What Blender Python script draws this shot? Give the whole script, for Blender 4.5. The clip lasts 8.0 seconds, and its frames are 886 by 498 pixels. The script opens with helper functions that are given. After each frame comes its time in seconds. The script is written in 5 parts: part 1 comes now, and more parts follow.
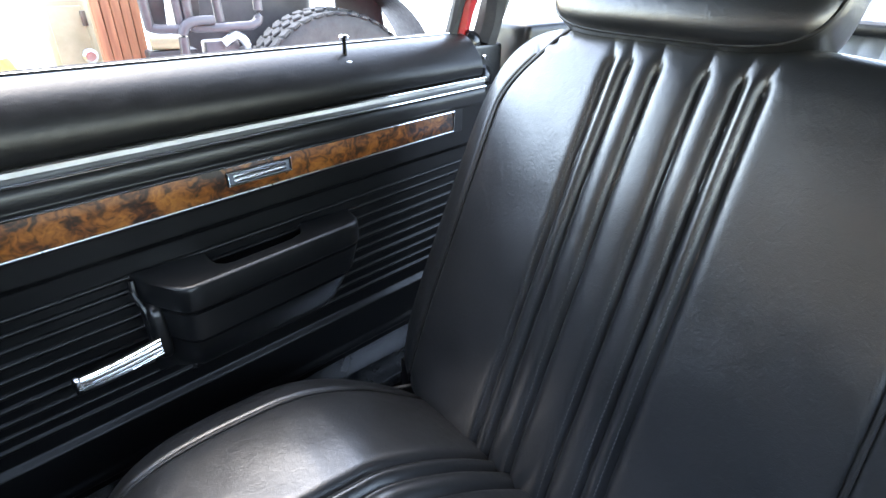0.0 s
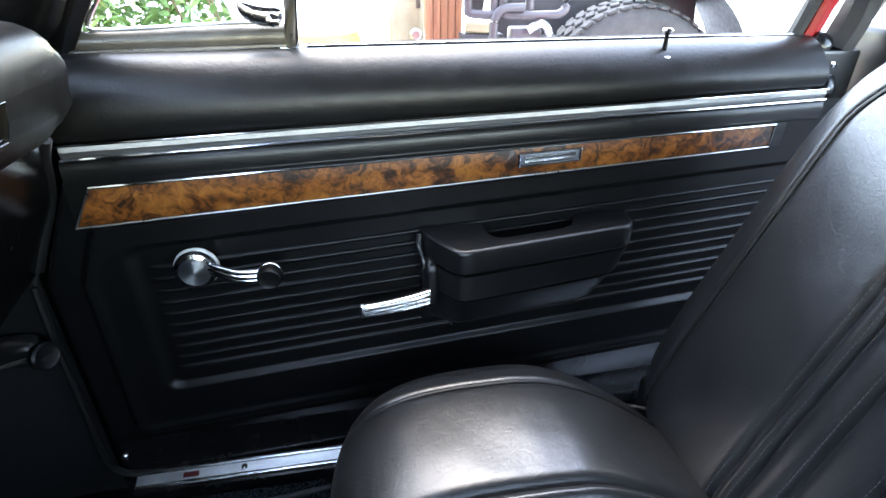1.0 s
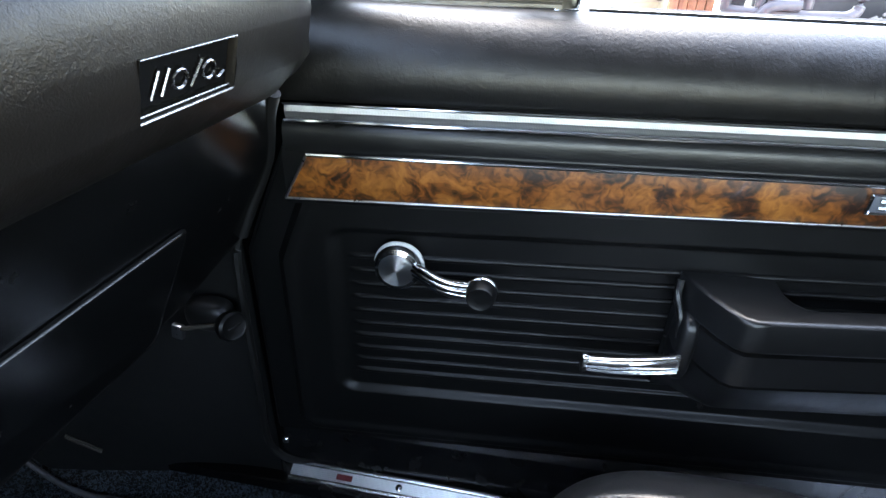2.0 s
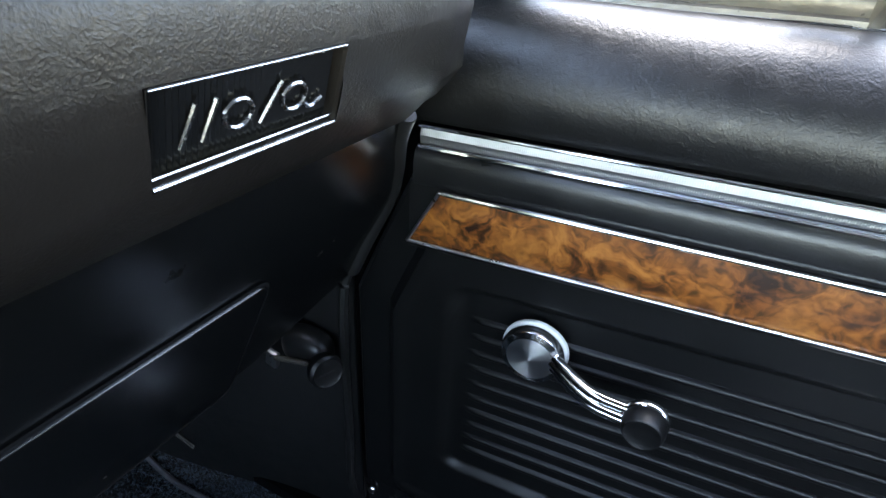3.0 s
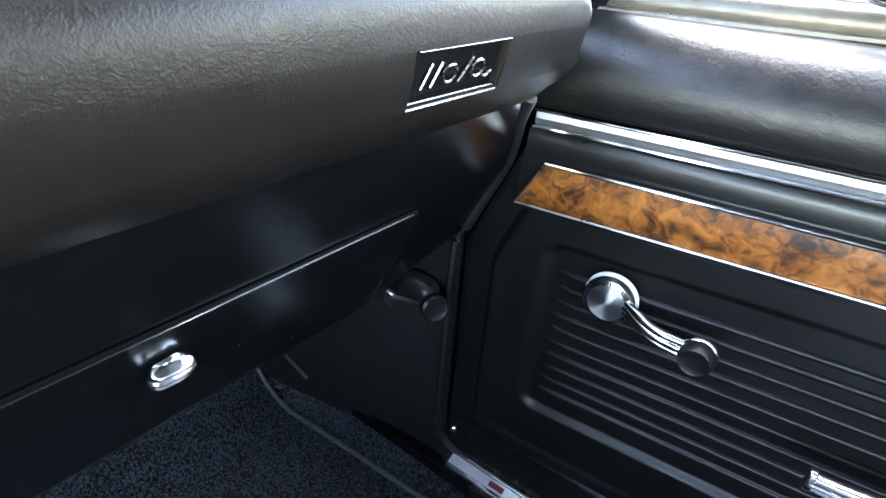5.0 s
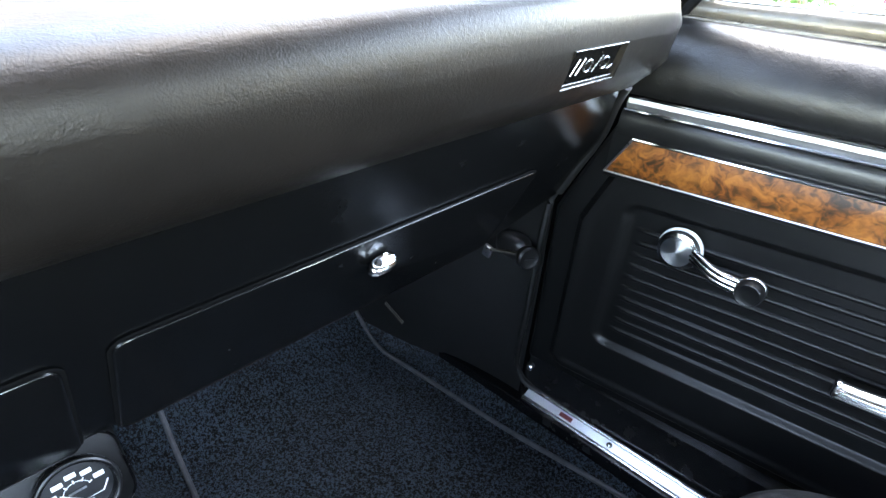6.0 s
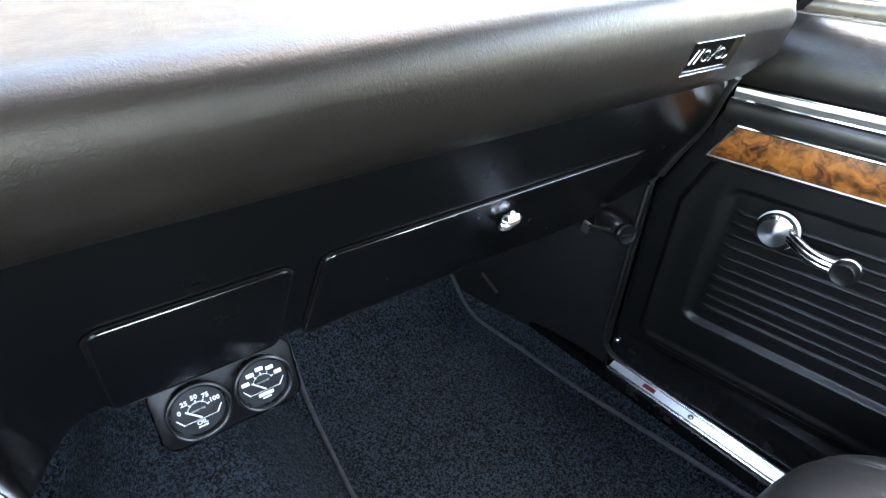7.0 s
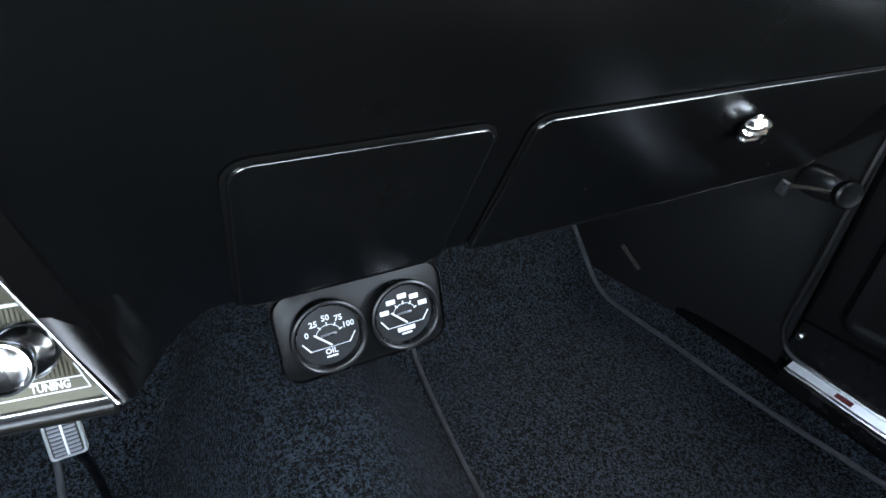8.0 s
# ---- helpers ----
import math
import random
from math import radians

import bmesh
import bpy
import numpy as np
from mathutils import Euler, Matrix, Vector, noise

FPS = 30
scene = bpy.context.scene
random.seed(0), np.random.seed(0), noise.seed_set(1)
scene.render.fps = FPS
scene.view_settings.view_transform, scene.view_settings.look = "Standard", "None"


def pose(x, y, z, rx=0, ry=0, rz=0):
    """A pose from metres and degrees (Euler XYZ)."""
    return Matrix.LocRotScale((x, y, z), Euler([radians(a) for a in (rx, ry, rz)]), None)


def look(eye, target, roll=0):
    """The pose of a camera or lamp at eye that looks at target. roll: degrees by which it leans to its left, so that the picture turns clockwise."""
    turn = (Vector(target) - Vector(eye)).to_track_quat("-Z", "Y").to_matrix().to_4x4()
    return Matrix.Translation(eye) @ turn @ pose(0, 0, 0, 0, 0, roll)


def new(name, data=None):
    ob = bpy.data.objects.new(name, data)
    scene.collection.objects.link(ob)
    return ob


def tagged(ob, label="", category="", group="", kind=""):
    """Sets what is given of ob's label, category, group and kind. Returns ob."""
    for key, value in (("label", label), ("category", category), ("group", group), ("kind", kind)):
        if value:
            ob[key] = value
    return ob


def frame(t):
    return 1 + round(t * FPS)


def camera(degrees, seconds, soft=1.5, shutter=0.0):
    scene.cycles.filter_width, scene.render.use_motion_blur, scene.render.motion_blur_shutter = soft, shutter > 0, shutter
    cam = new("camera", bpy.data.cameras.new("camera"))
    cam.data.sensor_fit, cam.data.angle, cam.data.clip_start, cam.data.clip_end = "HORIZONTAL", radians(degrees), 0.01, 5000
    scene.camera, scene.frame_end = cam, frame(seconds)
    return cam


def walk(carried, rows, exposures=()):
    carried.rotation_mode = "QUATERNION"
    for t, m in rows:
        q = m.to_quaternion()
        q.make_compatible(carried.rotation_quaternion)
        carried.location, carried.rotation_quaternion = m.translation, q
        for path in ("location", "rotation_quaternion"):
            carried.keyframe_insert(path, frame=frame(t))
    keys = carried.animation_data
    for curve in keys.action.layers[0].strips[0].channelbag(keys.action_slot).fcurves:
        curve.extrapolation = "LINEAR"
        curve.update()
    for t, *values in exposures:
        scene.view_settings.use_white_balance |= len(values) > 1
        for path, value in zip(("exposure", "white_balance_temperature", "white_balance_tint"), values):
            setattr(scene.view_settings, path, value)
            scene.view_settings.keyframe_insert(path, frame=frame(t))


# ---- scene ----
cam = camera(79, 8.0)
PATH = [
    (0, (0.238, 0.040, 0.889), (0.793, 0.723, 0.414), 0.7),
    (0.5, (0.237, 0.025, 0.867), (0.581, 0.828, 0.381), -0.1),
    (1, (0.207, 0.060, 0.885), (0.365, 0.917, 0.395), 0.5),
    (1.5, (0.135, 0.155, 0.858), (0.172, 1.018, 0.354), 2.0),
    (2, (0.130, 0.217, 0.831), (-0.012, 1.071, 0.330), 2.0),
    (2.2, (0.116, 0.249, 0.834), (-0.072, 1.090, 0.326), 2.5),
    (3.3, (0.074, 0.386, 0.816), (-0.342, 1.130, 0.293), 3.2),
    (3.5, (0.076, 0.391, 0.817), (-0.354, 1.127, 0.295), 3.1),
    (4, (0.078, 0.371, 0.831), (-0.379, 1.092, 0.309), 3.1),
    (4.5, (0.093, 0.309, 0.828), (-0.379, 1.022, 0.309), 4.0),
    (4.7, (0.106, 0.280, 0.825), (-0.377, 0.995, 0.318), 4.2),
    (5.8, (0.144, 0.087, 0.852), (-0.390, 0.754, 0.332), 4.2),
    (6, (0.154, 0.053, 0.857), (-0.395, 0.707, 0.336), 4.2),
    (6.5, (0.174, -0.002, 0.871), (-0.419, 0.599, 0.335), 3.4),
    (7, (0.188, -0.058, 0.874), (-0.446, 0.493, 0.332), 3.1),
    (7.5, (0.142, -0.095, 0.805), (-0.537, 0.406, 0.269), 2.8),
    (8, (0.078, -0.094, 0.726), (-0.638, 0.339, 0.179), 2.9),
]
EXPOSURE = 2.85
walk(cam, [(t, look(eye, target, roll)) for t, eye, target, roll in PATH], [(t, EXPOSURE + e, k, 12) for t, e, k in ((0, -0.02, 8800), (0.6, 0.06, 8800), (1.0, 0.1, 8800), (1.6, 0.17, 8800), (2.2, 0.38, 8700), (3.3, 0.76, 8300), (4.0, 1.03, 8250), (4.7, 1.25, 8350), (6.0, 1.28, 8850), (7.0, 1.22, 9300), (8.0, 0.98, 10400))])

# ---- light ----
world = bpy.data.worlds.new("daylight")
scene.world = world
world.use_nodes = True
wn, wl = world.node_tree.nodes, world.node_tree.links
sky = wn.new("ShaderNodeTexSky")
sky.sky_type, sky.sun_disc, sky.sun_elevation, sky.sun_rotation = "NISHITA", False, radians(66), radians(0)
sky.dust_density, sky.air_density = 0.4, 1.0
wl.new(sky.outputs["Color"], wn["Background"].inputs["Color"])
wn["Background"].inputs["Strength"].default_value = 0.6
sun = new("sun", bpy.data.lights.new("sun", "SUN"))
sun.data.energy, sun.data.angle, sun.data.color = 0.68, radians(40), (0.72, 0.86, 1.0)
sun.matrix_world = look((0.0, 2.67, 6.0), (0.0, 0.0, 0.0))


# ---- materials ----
def nodes_of(name):
    m = bpy.data.materials.new(name)
    m.use_nodes = True
    nt = m.node_tree
    return m, nt, nt.nodes["Principled BSDF"]


def ramp(nt, fac, stops):
    r = nt.nodes.new("ShaderNodeValToRGB")
    while len(r.color_ramp.elements) < len(stops):
        r.color_ramp.elements.new(0.5)
    for e, (p, c) in zip(r.color_ramp.elements, stops):
        e.position, e.color = p, (*c, 1)
    nt.links.new(fac, r.inputs["Fac"])
    return r.outputs["Color"]


def coords(nt, scale=(1, 1, 1)):
    tc, mp = nt.nodes.new("ShaderNodeTexCoord"), nt.nodes.new("ShaderNodeMapping")
    mp.inputs["Scale"].default_value = scale
    nt.links.new(tc.outputs["Object"], mp.inputs["Vector"])
    return mp.outputs["Vector"]


def noise_tex(nt, vec, scale, detail=4, rough=0.55, distort=0.0):
    n = nt.nodes.new("ShaderNodeTexNoise")
    n.inputs["Scale"].default_value, n.inputs["Detail"].default_value = scale, detail
    n.inputs["Roughness"].default_value, n.inputs["Distortion"].default_value = rough, distort
    nt.links.new(vec, n.inputs["Vector"])
    return n.outputs["Fac"]


def bump(nt, bsdf, height, strength, distance, below=None):
    b = nt.nodes.new("ShaderNodeBump")
    b.inputs["Strength"].default_value, b.inputs["Distance"].default_value = strength, distance
    nt.links.new(height, b.inputs["Height"])
    if below is not None:
        nt.links.new(below, b.inputs["Normal"])
    nt.links.new(b.outputs["Normal"], bsdf.inputs["Normal"])
    return b.outputs["Normal"]


def surface(name, dark, light, rough=(0.35, 0.45), metal=0.0, grain=900.0, relief=0.0002, patch=9.0, stretch=(1, 1, 1), cells=False, coat=0.0, shine=0.5, crease=0.0, fold=62.0):
    """Two colours in broad patches, uneven gloss, and a fine grain."""
    m, nt, b = nodes_of(name)
    v = coords(nt, stretch)
    broad = noise_tex(nt, v, patch, 6, 0.65)
    nt.links.new(ramp(nt, broad, [(0.3, dark), (0.72, light)]), b.inputs["Base Color"])
    fine = noise_tex(nt, v, patch * 5.3, 5, 0.6)
    r = ramp(nt, fine, [(0.3, (rough[0],) * 3), (0.7, (rough[1],) * 3)])
    nt.links.new(r, b.inputs["Roughness"])
    b.inputs["Metallic"].default_value = metal
    b.inputs["Coat Weight"].default_value = coat
    b.inputs["Specular IOR Level"].default_value = shine
    if relief:
        if cells:
            vo = nt.nodes.new("ShaderNodeTexVoronoi")
            vo.feature, vo.inputs["Scale"].default_value = "F1", grain
            nt.links.new(v, vo.inputs["Vector"])
            low = bump(nt, b, noise_tex(nt, v, patch * 2.2, 4), 0.3, relief * 3)
            if crease:
                low = bump(nt, b, noise_tex(nt, v, fold, 5, 0.62, 1.4), 0.35, crease, low)
            bump(nt, b, vo.outputs["Distance"], 0.8, relief, low)
        else:
            low = bump(nt, b, noise_tex(nt, v, patch * 2.2, 5), 0.4, relief * 4)
            bump(nt, b, noise_tex(nt, v, grain, 3), 0.7, relief, low)
    return m


VINYL = surface("seat_vinyl", (0.0052, 0.006, 0.007), (0.0105, 0.0114, 0.0128), (0.3, 0.4), grain=800, relief=0.00008, patch=14, cells=True, shine=0.85, crease=0.001, fold=95.0)
PIPING = surface("piping_vinyl", (0.003, 0.003, 0.003), (0.005, 0.005, 0.005), (0.4, 0.55), grain=900, relief=0.0001)
PADVINYL = surface("pad_vinyl", (0.0038, 0.0031, 0.0028), (0.0064, 0.0053, 0.0048), (0.33, 0.42), grain=850, relief=0.0001, patch=10, cells=True, shine=0.2, crease=0.0008, fold=200.0)
LEATHERETTE = surface("door_pad_vinyl", (0.0036, 0.0036, 0.0038), (0.0062, 0.0061, 0.0062), (0.3, 0.42), grain=800, relief=0.0001, patch=12, cells=True, shine=0.3, crease=0.0011, fold=120.0)
DOORVINYL = surface("door_vinyl", (0.004, 0.004, 0.0042), (0.007, 0.007, 0.0073), (0.28, 0.38), grain=800, relief=0.00009, patch=10, cells=True, shine=0.42, crease=0.0002, fold=150.0)
PANEL = surface("panel_plastic", (0.0022, 0.0023, 0.0025), (0.0045, 0.0045, 0.0047), (0.32, 0.44), grain=1200, relief=0.0001, patch=8, shine=0.28)
PAINT = surface("satin_black_paint", (0.001, 0.0011, 0.0012), (0.0019, 0.002, 0.0021), (0.25, 0.275), grain=500, relief=0, patch=3)
GLOSS = surface("gloss_black_paint", (0.003, 0.0032, 0.0036), (0.006, 0.006, 0.0065), (0.2, 0.3), grain=400, relief=0.00005, patch=6)
LACQUER = surface("lacquer_edge", (0.003, 0.003, 0.0033), (0.005, 0.005, 0.0053), (0.1, 0.16), relief=0, patch=6, shine=1.0)
ARMREST = surface("armrest_plastic", (0.0028, 0.0029, 0.0031), (0.0052, 0.0053, 0.0057), (0.29, 0.37), grain=1100, relief=0.00012, patch=16)
CHROME = surface("chrome", (0.7, 0.71, 0.72), (0.78, 0.79, 0.8), (0.07, 0.14), metal=1.0, grain=300, relief=0, patch=12)
SATIN = surface("satin_trim", (0.34, 0.35, 0.36), (0.5, 0.5, 0.51), (0.25, 0.4), metal=1.0, grain=900, relief=0.00008, patch=30)
FLUTE = surface("fluted_trim", (0.2, 0.203, 0.21), (0.27, 0.273, 0.28), (0.36, 0.42), metal=1.0, relief=0, patch=30)
DULLSTEEL = surface("weathered_frame", (0.05, 0.046, 0.04), (0.11, 0.10, 0.085), (0.25, 0.45), metal=0.5, grain=500, relief=0.0002, patch=20)
RUBBER = surface("rubber", (0.012, 0.012, 0.012), (0.03, 0.029, 0.028), (0.6, 0.8), grain=300, relief=0.0005, patch=12)
TYRE = surface("tyre_rubber", (0.02, 0.019, 0.0185), (0.05, 0.046, 0.043), (0.7, 0.9), grain=120, relief=0.002, patch=6)
REDPAINT = surface("red_paint", (0.42, 0.012, 0.014), (0.5, 0.02, 0.02), (0.12, 0.2), grain=200, relief=0.00003, patch=5, coat=0.6)
WHITEPAINT = surface("white_numerals", (0.75, 0.75, 0.74), (0.85, 0.85, 0.84), (0.4, 0.5), relief=0)
DIAL = surface("dial_face", (0.012, 0.013, 0.014), (0.018, 0.018, 0.019), (0.3, 0.4), relief=0)
HEADLINER = surface("headliner", (0.03, 0.03, 0.03), (0.05, 0.05, 0.049), (0.7, 0.85), grain=500, relief=0.0004, patch=8)
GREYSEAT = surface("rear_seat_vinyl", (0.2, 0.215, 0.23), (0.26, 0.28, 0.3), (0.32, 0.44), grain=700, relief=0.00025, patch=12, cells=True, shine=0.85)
CONCRETE = surface("pale_drive", (0.6, 0.6, 0.6), (0.74, 0.745, 0.75), (0.8, 0.95), grain=60, relief=0.004, patch=1.2)
OFFROAD = surface("dark_steel", (0.015, 0.013, 0.014), (0.035, 0.031, 0.033), (0.4, 0.6), metal=0.3, grain=300, relief=0.0004, patch=9)
TAN = surface("tan_metal", (0.2, 0.17, 0.1), (0.3, 0.26, 0.17), (0.45, 0.6), grain=300, relief=0.0004, patch=5)
SHEDWALL = surface("pale_siding", (0.62, 0.6, 0.57), (0.75, 0.73, 0.7), (0.7, 0.85), grain=200, relief=0.001, patch=3)
PLANK = surface("cedar_plank", (0.15, 0.045, 0.018), (0.3, 0.115, 0.05), (0.5, 0.7), grain=160, relief=0.0008, patch=5, stretch=(9, 9, 0.7))
BRASS = surface("gilt_face", (0.05, 0.044, 0.03), (0.085, 0.075, 0.05), (0.35, 0.5), metal=0.5, grain=900, relief=0.0001, patch=20)


def carpet_material():
    m, nt, b = nodes_of("loop_carpet")
    v = coords(nt)
    fine = noise_tex(nt, v, 260, 1, 0.4, 1.1)
    broad = noise_tex(nt, v, 7, 5)
    mix = nt.nodes.new("ShaderNodeMath")
    mix.operation, mix.inputs[1].default_value = "MULTIPLY_ADD", 0.14
    nt.links.new(broad, mix.inputs[0])
    nt.links.new(fine, mix.inputs[2])
    nt.links.new(ramp(nt, mix.outputs[0], [(0.515, (0.0003, 0.0004, 0.0005)), (0.57, (0.003, 0.0044, 0.0056)), (0.63, (0.03, 0.044, 0.056))]), b.inputs["Base Color"])
    b.inputs["Roughness"].default_value = 0.95
    b.inputs["Specular IOR Level"].default_value = 0.2
    b.inputs["Sheen Weight"].default_value = 0.02
    bump(nt, b, fine, 1.0, 0.009)
    return m


def burl_material():
    """Burl veneer: swirling figure with small dark-rimmed eyes."""
    m, nt, b = nodes_of("burl_veneer")
    v = coords(nt, (1.0, 1.0, 1.15))
    bend = nt.nodes.new("ShaderNodeTexNoise")
    bend.inputs["Scale"].default_value, bend.inputs["Detail"].default_value = 26, 3
    nt.links.new(v, bend.inputs["Vector"])
    shift = nt.nodes.new("ShaderNodeVectorMath")
    shift.operation, shift.inputs[1].default_value = "MULTIPLY_ADD", (0.06, 0.06, 0.06)
    nt.links.new(bend.outputs["Color"], shift.inputs[0])
    nt.links.new(v, shift.inputs[2])
    w = shift.outputs["Vector"]
    eyes = nt.nodes.new("ShaderNodeTexVoronoi")
    eyes.feature, eyes.inputs["Scale"].default_value = "F1", 40
    nt.links.new(w, eyes.inputs["Vector"])
    rings = nt.nodes.new("ShaderNodeMath")
    rings.operation, rings.inputs[1].default_value = "MULTIPLY", 17.0
    nt.links.new(eyes.outputs["Distance"], rings.inputs[0])
    wave = nt.nodes.new("ShaderNodeMath")
    wave.operation = "COSINE"
    nt.links.new(rings.outputs[0], wave.inputs[0])
    blot = noise_tex(nt, w, 24, 4, 0.55, 1.2)
    fine = noise_tex(nt, w, 110, 3, 0.55, 0.6)
    mix = nt.nodes.new("ShaderNodeMath")
    mix.operation, mix.inputs[1].default_value = "MULTIPLY_ADD", -0.045
    nt.links.new(wave.outputs[0], mix.inputs[0])
    nt.links.new(blot, mix.inputs[2])
    mx = nt.nodes.new("ShaderNodeMath")
    mx.operation, mx.inputs[1].default_value = "MULTIPLY_ADD", 0.16
    nt.links.new(fine, mx.inputs[0])
    nt.links.new(mix.outputs[0], mx.inputs[2])
    nt.links.new(ramp(nt, mx.outputs[0], [(0.43, (0.013, 0.004, 0.002)), (0.51, (0.06, 0.018, 0.005)), (0.6, (0.16, 0.048, 0.01)), (0.76, (0.3, 0.108, 0.024))]), b.inputs["Base Color"])
    b.inputs["Roughness"].default_value = 0.32
    b.inputs["Coat Weight"].default_value = 0.3
    return m


def spun_material():
    """Bright metal turned on a lathe, its streaks running round the middle."""
    m, nt, b = nodes_of("spun_aluminium")
    b.inputs["Base Color"].default_value = (0.88, 0.885, 0.89, 1)
    b.inputs["Metallic"].default_value, b.inputs["Roughness"].default_value, b.inputs["Anisotropic"].default_value = 1.0, 0.29, 0.85
    b.inputs["Anisotropic Rotation"].default_value = 0.25
    t = nt.nodes.new("ShaderNodeTangent")
    t.direction_type, t.axis = "RADIAL", "Y"
    nt.links.new(t.outputs["Tangent"], b.inputs["Tangent"])
    return m


def leaf_material():
    m, nt, b = nodes_of("leaf")
    g = nt.nodes.new("ShaderNodeNewGeometry")
    nt.links.new(ramp(nt, g.outputs["Random Per Island"], [(0.0, (0.05, 0.11, 0.03)), (0.6, (0.10, 0.2, 0.05)), (1.0, (0.2, 0.3, 0.09))]), b.inputs["Base Color"])
    b.inputs["Roughness"].default_value = 0.55
    return m


def glass_material():
    m, nt, b = nodes_of("clear_glass")
    b.inputs["Base Color"].default_value = (0.95, 0.98, 0.97, 1)
    b.inputs["Transmission Weight"].default_value, b.inputs["Roughness"].default_value, b.inputs["IOR"].default_value = 1.0, 0.0, 1.45
    return m


CARPET, BURL, LEAF, GLASS, SPUN = carpet_material(), burl_material(), leaf_material(), glass_material(), spun_material()


# ---- mesh helpers ----
def thing(name, base, label, category, group="", kind=""):
    ob = new(name)
    ob.location, ob.empty_display_size = base, 0.05
    ob.matrix_basis = Matrix.Translation(base)
    return tagged(ob, label, category, group, kind)


def solid(name, bm, material, smooth=True):
    me = bpy.data.meshes.new(name)
    bmesh.ops.recalc_face_normals(bm, faces=bm.faces)
    bm.to_mesh(me)
    bm.free()
    me.materials.append(material)
    if smooth:
        me.polygons.foreach_set("use_smooth", [True] * len(me.polygons))
        me.set_sharp_from_angle(angle=radians(38))
    return new(name, me)


def part(name, bm, material, parent, label="", smooth=True):
    """One mesh, in world metres, under a thing or a part."""
    ob = solid(name, bm, material, smooth)
    ob.parent = parent
    if parent.type == "EMPTY":
        ob.matrix_parent_inverse = Matrix.Translation(-Vector(parent.location))
    if label:
        ob["label"] = label
    return ob


def grid(rows, closed_u=False, closed_v=False, caps=False):
    """A skin over rows of points; u runs along a row, v from row to row."""
    bm = bmesh.new()
    vs = [[bm.verts.new(p) for p in row] for row in rows]
    n, k = len(vs), len(vs[0])
    for i in range(n if closed_v else n - 1):
        for j in range(k if closed_u else k - 1):
            a, b2, c, d = vs[i][j], vs[i][(j + 1) % k], vs[(i + 1) % n][(j + 1) % k], vs[(i + 1) % n][j]
            bm.faces.new((a, b2, c, d))
    if caps:
        bm.faces.new(vs[0])
        bm.faces.new(vs[-1])
    return bm


def join(*bms):
    out = bmesh.new()
    for b in bms:
        me = bpy.data.meshes.new("tmp")
        b.to_mesh(me)
        b.free()
        out.from_mesh(me)
        bpy.data.meshes.remove(me)
    return out


def moved(bm, m):
    bm.transform(m)
    return bm


def box(x0, x1, y0, y1, z0, z1, bevel=0.003, segments=2):
    bm = bmesh.new()
    bmesh.ops.create_cube(bm, size=1, matrix=Matrix.Translation(((x0 + x1) / 2, (y0 + y1) / 2, (z0 + z1) / 2)) @ Matrix.Diagonal((abs(x1 - x0), abs(y1 - y0), abs(z1 - z0), 1)))
    if bevel:
        bmesh.ops.bevel(bm, geom=bm.edges[:], offset=bevel, segments=segments, affect="EDGES", profile=0.5)
    return bm


def pillow(half, power=6.0, n=28, shape=None):
    """A rounded box about the origin, of n faces along each axis; shape() moves its points."""
    n = n if isinstance(n, tuple) else (n, n, n)
    seen, faces = {}, []

    def corner(key):
        if key not in seen:
            c = [2 * k / m - 1 for k, m in zip(key, n)]
            s = sum(abs(v) ** power for v in c) ** (1 / power)
            p = Vector([v / s * h for v, h in zip(c, half)])
            seen[key] = (len(seen), tuple(shape(p) if shape else p))
        return seen[key][0]

    for axis in range(3):
        a, b2 = (axis + 1) % 3, (axis + 2) % 3
        for side in (0, n[axis]):
            for i in range(n[a]):
                for j in range(n[b2]):
                    quad = []
                    for di, dj in ((0, 0), (1, 0), (1, 1), (0, 1)):
                        key = [0, 0, 0]
                        key[axis], key[a], key[b2] = side, i + di, j + dj
                        quad.append(corner(tuple(key)))
                    faces.append(quad)
    bm = bmesh.new()
    me = bpy.data.meshes.new("tmp")
    me.from_pydata([co for _, co in sorted(seen.values())], [], faces)
    bm.from_mesh(me)
    bpy.data.meshes.remove(me)
    return bm


def tube(points, r, seg=10, closed=False, flat=1.0):
    pts = [Vector(p) for p in points]
    rows = []
    for i, p in enumerate(pts):
        a = pts[i - 1] if i or closed else p
        b2 = pts[(i + 1) % len(pts)] if i < len(pts) - 1 or closed else p
        d = (b2 - a).normalized()
        side = d.cross(Vector((0, 0, 1)))
        if side.length < 0.15:
            side = d.cross(Vector((1, 0, 0)))
        side.normalize()
        up = side.cross(d)
        rr = r(i / (len(pts) - 1)) if callable(r) else r
        rows.append([p + side * (math.cos(t) * rr) + up * (math.sin(t) * rr * flat) for t in [2 * math.pi * q / seg for q in range(seg)]])
    return grid(rows, closed_u=True, closed_v=closed, caps=not closed)


def spline(points, n=12):
    """A smooth line through the points."""
    p = [Vector(q) for q in points]
    p = [2 * p[0] - p[1], *p, 2 * p[-1] - p[-2]]
    out = []
    for i in range(1, len(p) - 2):
        for k in range(n):
            t = k / n
            out.append(0.5 * (2 * p[i] + (p[i + 1] - p[i - 1]) * t + (2 * p[i - 1] - 5 * p[i] + 4 * p[i + 1] - p[i + 2]) * t * t + (3 * p[i] - p[i - 1] - 3 * p[i + 1] + p[i + 2]) * t ** 3))
    return out + [p[-2]]


